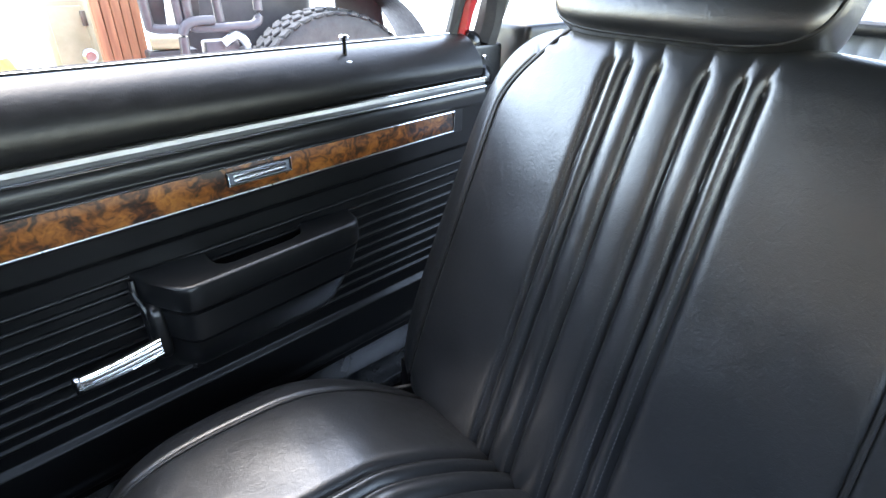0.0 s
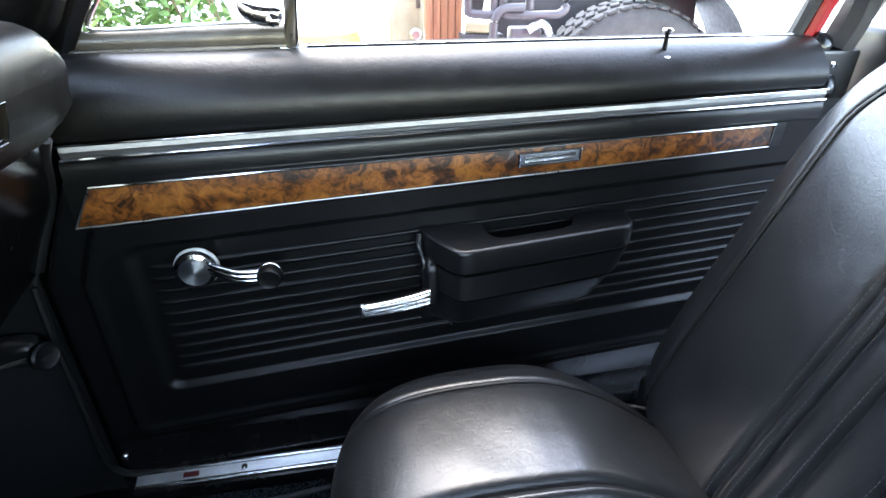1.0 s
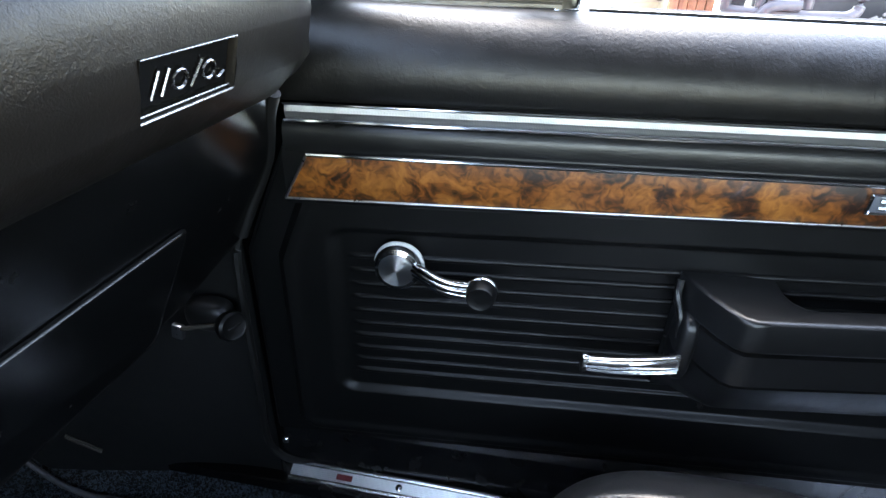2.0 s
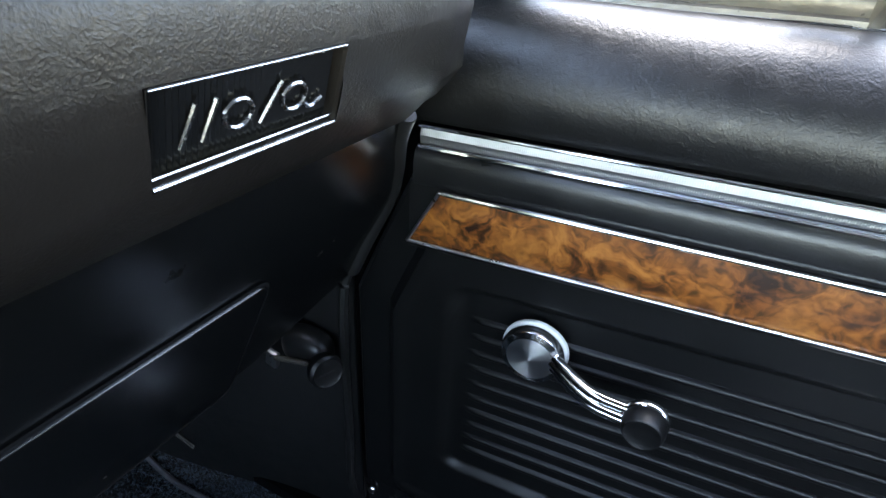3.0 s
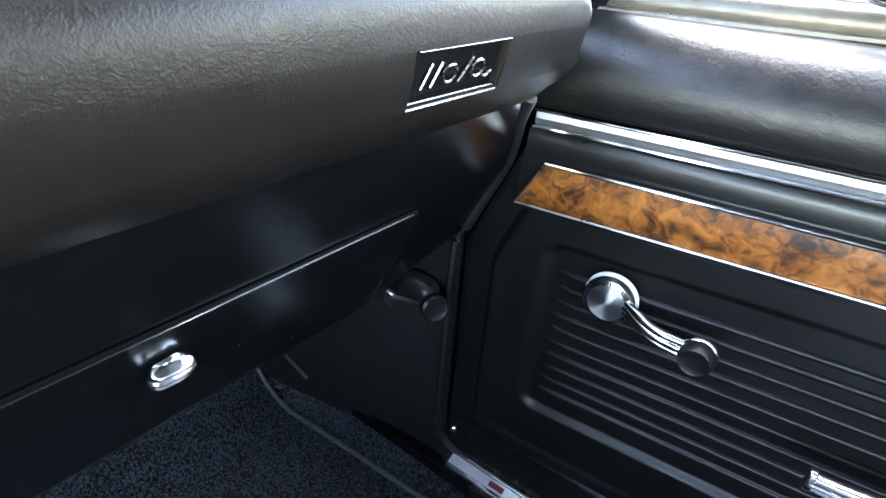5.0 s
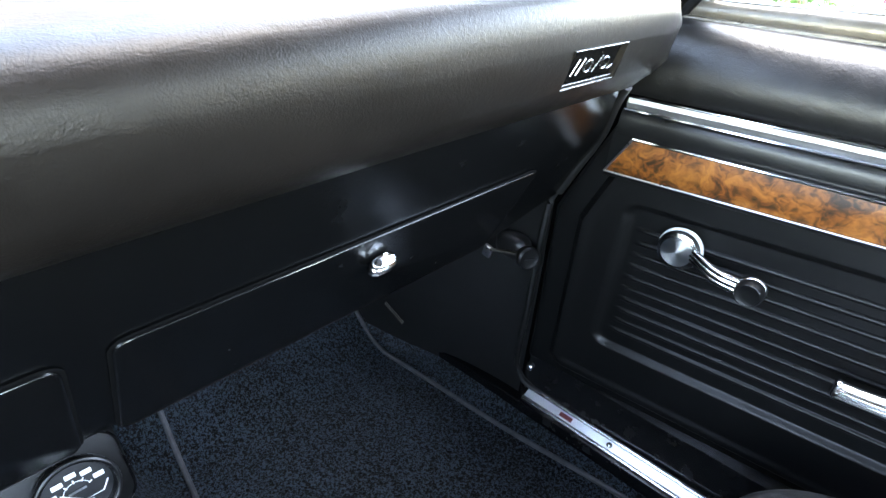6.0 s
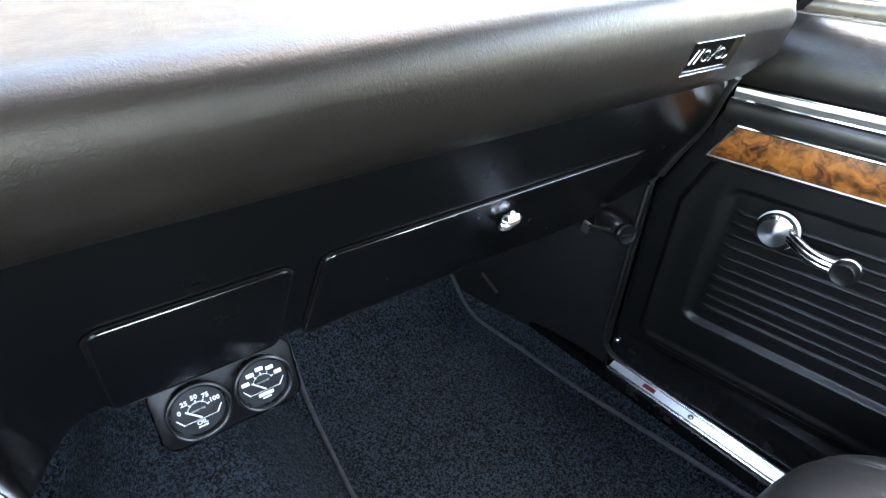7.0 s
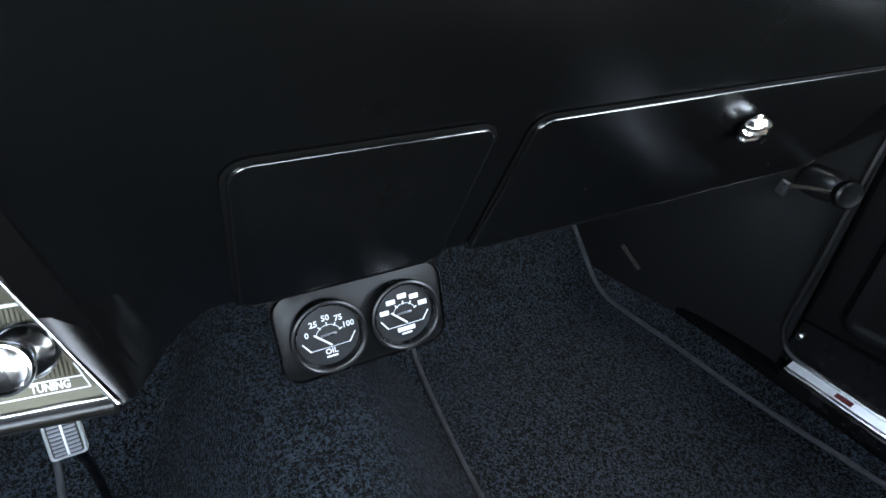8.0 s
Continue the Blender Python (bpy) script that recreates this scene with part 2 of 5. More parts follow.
def lathe(profile, m, seg=32, caps=True):
    """Turns (radius, height) pairs about z and lays them by m."""
    rows = [[m @ Vector((r * math.cos(a), r * math.sin(a), h)) for a in [2 * math.pi * q / seg for q in range(seg)]] for r, h in profile]
    return grid(rows, closed_u=True, caps=caps)


def facing(at, normal, up=(0, 0, 1)):
    """A pose at a place, whose z looks along normal and whose y goes up."""
    z = Vector(normal).normalized()
    x = Vector(up).cross(z).normalized()
    y = z.cross(x)
    return Matrix.Translation(at) @ Matrix((x, y, z)).transposed().to_4x4()


def round_rect(w, h, r, n=6):
    pts = []
    for cx, cy, a0 in ((w / 2 - r, h / 2 - r, 0), (-w / 2 + r, h / 2 - r, 90), (-w / 2 + r, -h / 2 + r, 180), (w / 2 - r, -h / 2 + r, 270)):
        pts += [(cx + r * math.cos(radians(a0 + 90 * k / n)), cy + r * math.sin(radians(a0 + 90 * k / n))) for k in range(n + 1)]
    return pts


def plate(outline, depth, m, edge=0.0015):
    """A flat plate with softened rim, its face at z = depth over m."""
    c = Vector((sum(p[0] for p in outline) / len(outline), sum(p[1] for p in outline) / len(outline), 0))
    def ring(z, inset):
        out = []
        for p in outline:
            q = Vector((p[0], p[1], 0)) - c
            out.append(m @ (c + q * (1 - inset / max(q.length, 1e-6)) + Vector((0, 0, z))))
        return out
    return grid([ring(0, 0), ring(depth - edge, 0), ring(depth - edge * 0.3, edge * 0.3), ring(depth, edge)], closed_u=True, caps=True)


def frame_ring(w, h, r, border, depth, m):
    outer, inner = round_rect(w, h, r), round_rect(w - 2 * border, h - 2 * border, max(r - border, 0.0006))
    lay = lambda pts, z: [m @ Vector((p[0], p[1], z)) for p in pts]
    mid = round_rect(w - border, h - border, max(r - border / 2, 0.0006))
    return grid([lay(outer, 0), lay(outer, depth * 0.6), lay(mid, depth), lay(inner, depth * 0.6), lay(inner, 0)], closed_u=True, closed_v=True)


def lettering(text, size, m, depth=0.0004):
    cu = bpy.data.curves.new("writing", "FONT")
    cu.offset = size * 0.018
    cu.body, cu.size, cu.extrude, cu.align_x, cu.align_y, cu.resolution_u = text, size, depth, "CENTER", "CENTER", 2
    ob = bpy.data.objects.new("writing", cu)
    me = bpy.data.meshes.new_from_object(ob)
    bm = bmesh.new()
    bm.from_mesh(me)
    bpy.data.objects.remove(ob)
    bpy.data.meshes.remove(me)
    bm.transform(m)
    return bm


def smooth01(a, b2, v):
    t = min(max((v - a) / (b2 - a), 0.0), 1.0)
    return t * t * (3 - 2 * t)


# ---- ground and surroundings ----
GROUND = -0.24


def make_ground():
    rows = []
    for i in range(41):
        s = (i / 40 * 2 - 1)
        x = 400 * s * abs(s) ** 2
        rows.append([(x, 400 * (j / 20 - 1) * abs(j / 20 - 1) ** 2, GROUND) for j in range(41)])
    return tagged(solid("ground", grid(rows), CONCRETE), "pale sunlit concrete drive", "ground", kind="structure")


make_ground()


# ---- car shell ----
def carpet_height(x, y):
    """The floor pan: level wells, a tunnel, the toe board and the rise to the sill."""
    hump = 0.19 * (1 - smooth01(0.03, 0.215, abs(y + 0.01))) * (0.75 + 0.25 * smooth01(0.3, -0.6, x))
    toe = 0.62 * max(0.0, -0.47 - x) * smooth01(-0.45, -0.62, x) * 1.15
    rise = 0.05 * smooth01(0.66, 0.697, abs(y))
    return max(0.055 + hump, 0.055 + toe) + rise + 0.004 * noise.noise((x * 5, y * 5, 1.0))


def make_floor():
    rows = [[(x, y, carpet_height(x, y)) for y in [-0.7 + 1.4 * j / 90 for j in range(91)]] for x in [-0.86 + 2.1 * i / 100 for i in range(101)]]
    floor = tagged(solid("floor", grid(rows), CARPET), "black loop-pile carpet moulded over floor and tunnel", "carpet", kind="structure")
    binding = tagged(new("trim"), "grey bound edges of the floor carpet", "trim", kind="structure")
    for pts in (
        [(-0.62, 0.233), (-0.5, 0.217), (-0.42, 0.204), (-0.35, 0.193), (-0.25, 0.179), (-0.1, 0.168), (0.3, 0.16)],
        [(-0.66, 0.642), (-0.6, 0.644), (-0.54, 0.645), (-0.48, 0.648), (-0.42, 0.652), (-0.35, 0.656), (-0.27, 0.66), (-0.1, 0.67), (0.02, 0.676), (0.2, 0.682), (0.4, 0.682)],
        [(-0.62, -0.297), (-0.53, -0.296), (-0.45, -0.295), (-0.1, -0.29)],
    ):
        line = spline([(x, y, carpet_height(x, y) + 0.003) for x, y in pts], 10)
        line = [Vector((p.x, p.y, carpet_height(p.x, p.y) + 0.003)) for p in line]
        part("carpet_binding", tube(line, 0.0045, 8), BINDING, binding)
    return floor


BINDING = surface("carpet_binding", (0.03, 0.031, 0.033), (0.07, 0.071, 0.075), (0.7, 0.85), grain=600, relief=0.0004, patch=30)
make_floor()


def make_shell():
    shell = thing("car_body", (0.3, 0.0, GROUND), "body shell of a red two-door car with black trim", "car body", kind="structure")
    # firewall and cowl below the windscreen
    part("firewall", box(-0.92, -0.86, -0.8, 0.8, -0.05, 0.8, 0.004), PAINT, shell)
    part("cowl", box(-1.05, -0.66, -0.82, 0.82, 0.8, 0.84, 0.01), PAINT, shell)
    part("bonnet", box(-2.3, -1.05, -0.8, 0.8, 0.78, 0.82, 0.02, 3), REDPAINT, shell)
    # roof with an arched headliner
    roof = [[(x, y, 1.185 - 0.05 * (y / 0.68) ** 2 - 0.06 * ((x - 0.45) / 0.78) ** 2) for y in [-0.66 + 1.32 * j / 16 for j in range(17)]] for x in [-0.06 + 1.26 * i / 16 for i in range(17)]]
    part("headliner", grid(roof), HEADLINER, shell)
    part("roof_skin", moved(grid(roof), Matrix.Translation((0, 0, 0.03))), REDPAINT, shell)
    for s in (1, -1):
        # windscreen pillar, rear quarter pillar and roof rail
        part("windscreen_pillar", tube(spline([(-0.175, s * 0.778, 0.785), (-0.112, s * 0.757, 0.86), (0.0, s * 0.70, 1.05)], 6), 0.05, 12), PAINT, shell)
        part("roof_rail", tube(spline([(-0.06, s * 0.665, 1.095), (0.4, s * 0.665, 1.135), (1.2, s * 0.66, 1.085)], 6), 0.028, 10), PAINT, shell)
        part("rear_pillar", tube(spline([(1.2, s * 0.66, 1.11), (1.5, s * 0.69, 0.95), (1.72, s * 0.72, 0.8)], 6), 0.07, 10), PAINT, shell)
        part("quarter_wall", box(0.985, 2.0, s * 0.73, s * 0.82, -0.05, 0.79, 0.012, 3), DOORVINYL, shell)
        part("quarter_skin", box(0.99, 2.1, s * 0.825, s * 0.86, -0.05, 0.78, 0.01), REDPAINT, shell)
        part("wing_liner", box(-0.86, -0.28, s * 0.755, s * 0.79, -0.05, 0.8, 0.003), PAINT, shell)
        part("hinge_post", box(-0.27, -0.15, s * 0.738, s * 0.799, 0.1, 0.8, 0.004), PIPING, shell)
        part("sill_box", box(-0.86, 1.2, s * 0.69, s * 0.84, -0.06, 0.115, 0.008), PAINT, shell)
        part("wing", box(-2.3, -0.24, s * 0.8, s * 0.86, 0.0, 0.8, 0.02, 3), REDPAINT, shell)
    part("rear_shelf", box(1.62, 2.1, -0.73, 0.73, 0.76, 0.785, 0.006), PANEL, shell)
    part("rear_floor", box(1.2, 2.0, -0.7, 0.7, 0.0, 0.2, 0.02, 3), CARPET, shell)
    part("rear_bulkhead", box(2.0, 2.03, -0.73, 0.73, 0.0, 0.77, 0.004), PANEL, shell)
    # painted door post with its black seal, behind the side window
    post = [(0.885, 0.8, 0.76), (0.905, 0.79, 0.84), (0.93, 0.76, 0.95), (0.96, 0.69, 1.15)]
    part("door_post", tube(spline(post, 6), 0.014, 8, flat=0.9), REDPAINT, shell, "red painted door post")
    part("post_seal", tube(spline([(x + 0.045, y - 0.015, z) for x, y, z in post], 6), 0.024, 8), RUBBER, shell)
    part("post_channel", tube(spline([(x - 0.02, y + 0.004, z) for x, y, z in post], 6), 0.011, 8), RUBBER, shell)
    part("screw", lathe([(0.006, 0.0), (0.0055, 0.002), (0.001, 0.003)], facing((0.937, 0.751, 0.845), (-0.3, -1, 0)), 14), CHROME, shell)
    post2 = [(0.95, -0.8, 0.76), (0.99, -0.77, 0.9), (1.02, -0.68, 1.15)]
    part("door_post", tube(spline(post2, 6), 0.03, 8), PAINT, shell)
    # windscreen
    rows = [[(-0.62 + 0.55 * v + 0.05 * (1 - (y / 0.72) ** 2) * -1.6, y * (1 - 0.1 * v), 0.83 + 0.25 * v) for y in [-0.72 + 1.44 * j / 14 for j in range(15)]] for v in [i / 8 for i in range(9)]]
    pane = part("windscreen", grid(rows), GLASS, shell)
    md = pane.modifiers.new("thick", "SOLIDIFY")
    md.thickness = 0.005
    pane.visible_shadow = False
    return shell


make_shell()


# ---- doors ----
def make_driver_door():
    d = thing("door_2", (0.4, -0.75, 0.1), "black driver's door with lowered window", "door", kind="structure")
    swing = Matrix.Translation((-0.2, -0.77, 0))
    part("door_panel", moved(box(0.0, 1.14, -0.03, 0.035, 0.12, 0.785, 0.02, 3), swing), PANEL, d)
    part("outer_skin", moved(box(0.0, 1.14, -0.075, -0.031, 0.12, 0.785, 0.012, 3), swing), REDPAINT, d)
    return d


make_driver_door()

DOOR_Y = 0.722
RISE = ((0.2, 0.06), (0.5, 0.06), (0.59, 0.047), (0.64, 0.029), (0.69, 0.024), (0.75, 0.0), (0.9, 0.0))


def risen(bm):
    """The strips and ribs of the door climb a little towards the rear, the lower ones more."""
    for v in bm.verts:
        z = v.co.z
        for (z0, k0), (z1, k1) in zip(RISE, RISE[1:]):
            if z0 <= z <= z1:
                v.co.z += (v.co.x + 0.1) * (k0 + (k1 - k0) * (z - z0) / (z1 - z0))
                break
    return bm



def front_edge(z):
    """Where the door's trim ends in front: upright below, leaning back above."""
    return -0.188 + 0.078 * min(max((z - 0.508) / 0.172, 0.0), 1.0) ** 1.05


def set_door(door):
    """The door stands a little out at its rear, so its trim drifts away from the sill."""
    for ob in door.children_recursive:
        for v in ob.data.vertices:
            v.co.y += -0.016 + 0.03 * (v.co.x + 0.1)


def make_passenger_door():
    door = thing("door_1", (0.4, 0.76, 0.11), "black vinyl passenger door with burl strip and chrome trim", "door", kind="structure")
    # padded upper roll, from the window sill down to the bright strip
    prof = [(0.790, 0.755), (0.7905, 0.770), (0.786, 0.7755), (0.776, 0.7765), (0.766, 0.7755), (0.756, 0.7725), (0.747, 0.768), (0.7385, 0.7615), (0.731, 0.7535), (0.7245, 0.744), (0.7195, 0.7335), (0.7165, 0.722), (0.7162, 0.710), (0.7175, 0.7), (0.7195, 0.6945), (0.7225, 0.6905), (0.735, 0.688)]
    xs = [-0.165, -0.155] + [-0.14 + 1.02 * i / 40 for i in range(41)] + [0.886, 0.89, 0.892]
    rows = []
    for x in xs:
        e = 1.0 - smooth01(-0.14, -0.165, x) - smooth01(0.88, 0.892, x)
        rows.append([(x, y + (1 - e) * 0.02, z - (1 - e) * 0.01 if z > 0.75 else z) for y, z in prof])
    pad = part("door_pad", risen(grid(rows, caps=True)), LEATHERETTE, door)
    sill_line = [(0.16 + 0.73 * i / 20, 0.7915, 0.7765) for i in range(21)]
    part("window_seal", tube(sill_line, 0.004, 8), RUBBER, door, "black window seal")
    part("window_channel", tube([(0.16, 0.7845, 0.7775), (0.885, 0.7845, 0.7775)], 0.0017, 8), CHROME, door, "bright window channel")
    part("window_slot", box(-0.15, 0.895, 0.793, 0.802, 0.70, 0.774, 0.002), PIPING, door)
    rear = spline([(0.885, 0.776, 0.772), (0.906, 0.772, 0.755), (0.918, 0.766, 0.738), (0.912, 0.756, 0.715), (0.903, 0.748, 0.69)], 6)
    part("corner_boot", tube(rear, lambda u: 0.015 + 0.006 * math.sin(u * 9.0), 12), GLOSS, door, "folded glossy rubber corner seal")
    m = facing((0.899, 0.735, 0.742), (0.3, -1, 0.1))
    part("stud", lathe([(0.0045, 0), (0.004, 0.003), (0.001, 0.004)], m, 12), CHROME, door)
    part("outer_skin", box(-0.2, 0.93, 0.8, 0.845, 0.12, 0.772, 0.012, 3), REDPAINT, door)
    part("door_core", box(-0.2, 0.955, 0.745, 0.799, 0.125, 0.76, 0.006), PAINT, door)
    # bright double strip with a fluted band
    x0, x1 = -0.112, 0.888
    for z, r in ((0.6885, 0.0014), (0.6725, 0.0022)):
        part("bright_bead", risen(tube([(x0, 0.7165, z), (x1, 0.7165, z)], r, 8)), CHROME, door)
    teeth, k = [], 680
    for i in range(k * 2 + 1):
        x = x0 + (x1 - x0) * i / (2 * k)
        y = 0.7185 if i % 2 else 0.71868
        teeth.append([(x, y, 0.687), (x, y - 0.0012, 0.681), (x, y, 0.6745)])
    part("fluted_band", risen(grid(teeth)), FLUTE, door, "finely fluted silver band", smooth=False)
    # rolled black band between strip and veneer
    band = [(0.735, 0.672), (0.7215, 0.6715), (0.7175, 0.668), (0.7152, 0.660), (0.7150, 0.650), (0.7158, 0.6435), (0.7175, 0.6405), (0.735, 0.6400)]
    part("rolled_band", risen(grid([[(x, y, z) for y, z in band] for x in [x0 - 0.004 + (x1 - x0 + 0.004) * i / 30 for i in range(31)]], caps=True)), DOORVINYL, door)
    part("veneer_backing", risen(box(-0.122, 0.84, 0.7188, 0.742, 0.581, 0.6435, 0.003)), DOORVINYL, door)
    # burl veneer with its bright edging, cut on a slant in front
    ztop, zbot, slant = 0.637, 0.5905, 0.028
    xa, xb = -0.092, 0.815
    veneer = [[(xa + (xb - xa) * i / 60 - slant * v * (1 - i / 60), DOOR_Y - 0.006 - 0.002 * math.sin(math.pi * v), ztop + (zbot - ztop) * v) for v in [j / 6 for j in range(7)]] for i in range(61)]
    part("veneer_strip", risen(grid(veneer)), BURL, door, "brown burl wood veneer strip")
    part("veneer_edging", risen(tube([(xa, 0.7135, ztop + 0.002), (xb, 0.7135, ztop + 0.002)], 0.0021, 8)), CHROME, door, "chrome edging")
    part("veneer_edging", risen(tube([(xa - slant, 0.7145, zbot - 0.001), (xb, 0.7145, zbot - 0.001)], 0.0014, 8)), SATIN, door)
    part("veneer_edging", risen(tube([(xa, 0.714, ztop + 0.002), (xa - slant, 0.7145, zbot - 0.001)], 0.0014, 8)), SATIN, door)
    part("veneer_edging", risen(tube([(xb, 0.7135, ztop + 0.002), (xb, 0.7145, zbot - 0.001)], 0.0014, 8)), SATIN, door)
    m = facing((0.473, 0.7135, 0.6185), (0, -1, 0))
    badge = part("badge", risen(frame_ring(0.090, 0.025, 0.001, 0.0035, 0.004, m)), CHROME, door, "small rectangular chrome badge")
    part("badge_plate", risen(plate(round_rect(0.083, 0.018, 0.0008, 2), 0.001, m)), DULLBLUE, badge)
    for v in (-0.0045, 0.0035):
        part("badge_bar", risen(tube([m @ Vector((-0.036, v, 0.0015)), m @ Vector((0.036, v, 0.0015))], 0.0022, 8, flat=1.4)), CHROME, badge)

    # ribbed lower panel
    def inside(x, z, x0, x1, z0, z1, r):
        """How far a place lies inside a rounded rectangle."""
        dx, dz = abs(x - (x0 + x1) / 2) - (x1 - x0) / 2 + r, abs(z - (z0 + z1) / 2) - (z1 - z0) / 2 + r
        return r - math.hypot(max(dx, 0), max(dz, 0)) - min(max(dx, dz), 0)

    def relief(x, z):
        d_out = inside(x - front_edge(z) - 0.188, z, -0.148, 1.1, 0.228, 0.9, 0.034)
        d_in = inside(x, z, -0.082, 1.2, 0.312, 0.556, 0.024)
        h = 0.014 * smooth01(0.0, 0.014, d_out) - 0.003 * smooth01(0.018, 0.03, d_out)
        h -= 0.0075 * smooth01(0.0, 0.012, d_in)
        near = abs((z - 0.347) / 0.0188 - round((z - 0.347) / 0.0188)) * 0.0188
        if near < 0.0036 and 0.34 < z < 0.524:
            h += 0.0034 * math.sqrt(1 - (near / 0.0036) ** 2) * smooth01(-0.058, -0.049, x)
        return h - 0.008 * smooth01(0.010, 0.0, x - front_edge(z)) ** 2

    nx, nz = 190, 500
    rows = []
    for j in range(nz + 1):
        z = 0.218 + (0.672 - 0.218) * j / nz
        xe = front_edge(z)
        rows.append([(xe + 0.004, 0.76, z)] + [(x, 0.731 - relief(x, z), z) for x in [xe + (0.935 - xe) * i / nx for i in range(nx + 1)]])
    part("ribbed_panel", risen(grid(rows)), PANEL, door, "black ribbed lower door panel")
    part("lower_steel", grid([[(x, y, z) for y, z in ((0.7465, 0.25), (0.7462, 0.225), (0.7455, 0.205), (0.7435, 0.188), (0.7425, 0.174), (0.7405, 0.163), (0.7375, 0.1535), (0.7355, 0.147), (0.735, 0.128))] for x in (-0.19, -0.18, 0.0, 0.3, 0.6, 0.95)]), GLOSS, door, "glossy painted door bottom")
    m = facing((-0.181, 0.739, 0.177), (0, -1, 0.3))
    part("screw", lathe([(0.006, 0), (0.0058, 0.002), (0.004, 0.0036), (0.001, 0.0042)], m, 14), CHROME, door)
    # window crank
    hub_at = Vector((0.002, 0.7085, 0.5215))
    m = facing(hub_at, (0, -1, 0))
    crank = part("window_crank", lathe([(0.024, -0.008), (0.0262, -0.003), (0.0262, 0.003), (0.0245, 0.0068), (0.0205, 0.0085), (0.0198, 0.0088)], m, 36), CHROME, door, "chrome window winder")
    spun = []
    for i in range(24):
        r = 0.0195 * (1 - i / 24)
        spun.append((r, 0.0088 + 0.0022 * (i / 24) + (0.00012 if i % 2 else 0.0)))
    part("spun_disc", lathe(spun, m, 48), SPUN, crank, "spun aluminium disc")
    part("winder_ring", lathe([(0.025, -0.008), (0.0279, -0.007), (0.0279, -0.004), (0.0255, -0.002)], m, 36), IVORY, crank)
    path = spline([(0.02, 0.7025, 0.5235), (0.034, 0.692, 0.523), (0.055, 0.683, 0.519), (0.08, 0.681, 0.518), (0.098, 0.681, 0.519)], 6)
    for off in (-0.0068, 0.0, 0.0068):
        part("winder_arm", tube([p + Vector((0, 0.0012 * abs(off) / 0.0068, off * (0.75 + 3.0 * max(p.x - 0.02, 0)))) for p in path], 0.0043, 10), CHROME, crank)
    m = facing((0.096, 0.684, 0.520), (0, -1, 0)) @ Matrix.Diagonal((0.88, 0.88, 1, 1))
    part("winder_knob", lathe([(0.008, -0.004), (0.0165, 0.0), (0.018, 0.006), (0.0175, 0.013), (0.0155, 0.018), (0.0145, 0.0185), (0.0115, 0.0172), (0.006, 0.0168), (0.001, 0.0168)], m, 28), PANEL, crank, "black knob")
    part("knob_ring", lathe([(0.0175, -0.002), (0.0192, 0.0), (0.0192, 0.003), (0.0175, 0.005)], m, 28), CHROME, crank)

    # armrest with a finger pocket and a moulded base
    nose = [(0.294, 0.722), (0.298, 0.706), (0.309, 0.684), (0.322, 0.662), (0.333, 0.648), (0.344, 0.6425), (0.358, 0.6435)]
    edge = [(0.42, 0.6512), (0.50, 0.6615), (0.575, 0.671), (0.590, 0.675), (0.599, 0.683), (0.603, 0.694), (0.604, 0.722)]
    notch = [(0.522, 0.722), (0.519, 0.708), (0.510, 0.697), (0.492, 0.688), (0.44, 0.681), (0.408, 0.6765), (0.397, 0.678), (0.390, 0.685), (0.386, 0.698), (0.384, 0.722)]

    def ring(outline, z, inset=0.0, rear=0.0, k=1.0):
        """The outline drawn in by inset along its own normals, its rear end pulled forward."""
        out = []
        for i, (x, y) in enumerate(outline):
            (xa, ya), (xb, yb) = outline[i - 1], outline[(i + 1) % len(outline)]
            n = Vector((yb - ya, xa - xb, 0)).normalized()
            n = -n
            yy = y + n.y * inset if y < 0.715 else y
            out.append((x + n.x * inset - rear * smooth01(0.34, 0.6, x), 0.722 + (yy - 0.722) * k, z))
        return out
    top = nose + edge + notch
    arm = part("armrest", grid([ring(top, 0.5090, 0.003), ring(top, 0.5115, 0.0005), ring(top, 0.5140, 0.0), ring(top, 0.5370, 0.0), ring(top, 0.5425, 0.0009), ring(top, 0.5444, 0.003), ring(top, 0.5449, 0.0065)], closed_u=True, caps=True), ARMREST, door, "moulded black armrest")
    low = nose + edge
    part("finger_pocket", plate([(x, y) for x, y in notch], 0.002, Matrix.Translation((0, 0, 0.5086)), 0.0004), PIPING, arm)
    part("armrest_base", grid([ring(low, 0.3930, 0.02, 0.07, 0.4), ring(low, 0.4060, 0.012, 0.055, 0.62), ring(low, 0.4240, 0.006, 0.04, 0.84), ring(low, 0.4620, 0.0035, 0.018, 0.97), ring(low, 0.4636, 0.0075, 0.018, 0.965), ring(low, 0.4658, 0.0075, 0.016, 0.965), ring(low, 0.4675, 0.002, 0.014, 0.985), ring(low, 0.5055, 0.0012, 0.002, 1.0), ring(low, 0.5066, 0.006, 0.002, 0.99), ring(low, 0.5092, 0.006, 0.001, 0.99)], closed_u=True, caps=True), ARMREST, door)
    part("front_lip", tube(spline([(0.2925, 0.712, 0.541), (0.292, 0.705, 0.524), (0.2965, 0.694, 0.506), (0.2985, 0.69, 0.486), (0.3055, 0.682, 0.472)], 5), lambda u: 0.0042 - 0.001 * u, 8), ARMREST, arm, "moulded curling front lip")
    part("screw_head", lathe([(0.004, 0), (0.0036, 0.0014), (0.0005, 0.0016)], facing((0.332, 0.667, 0.418), (-0.5, -0.86, 0)), 12), GLOSS, arm)
    part("pull_cup", pillow((0.010, 0.024, 0.04), 4, 8, lambda p: p + Vector((0.306, 0.70, 0.4730))), ARMREST, door)

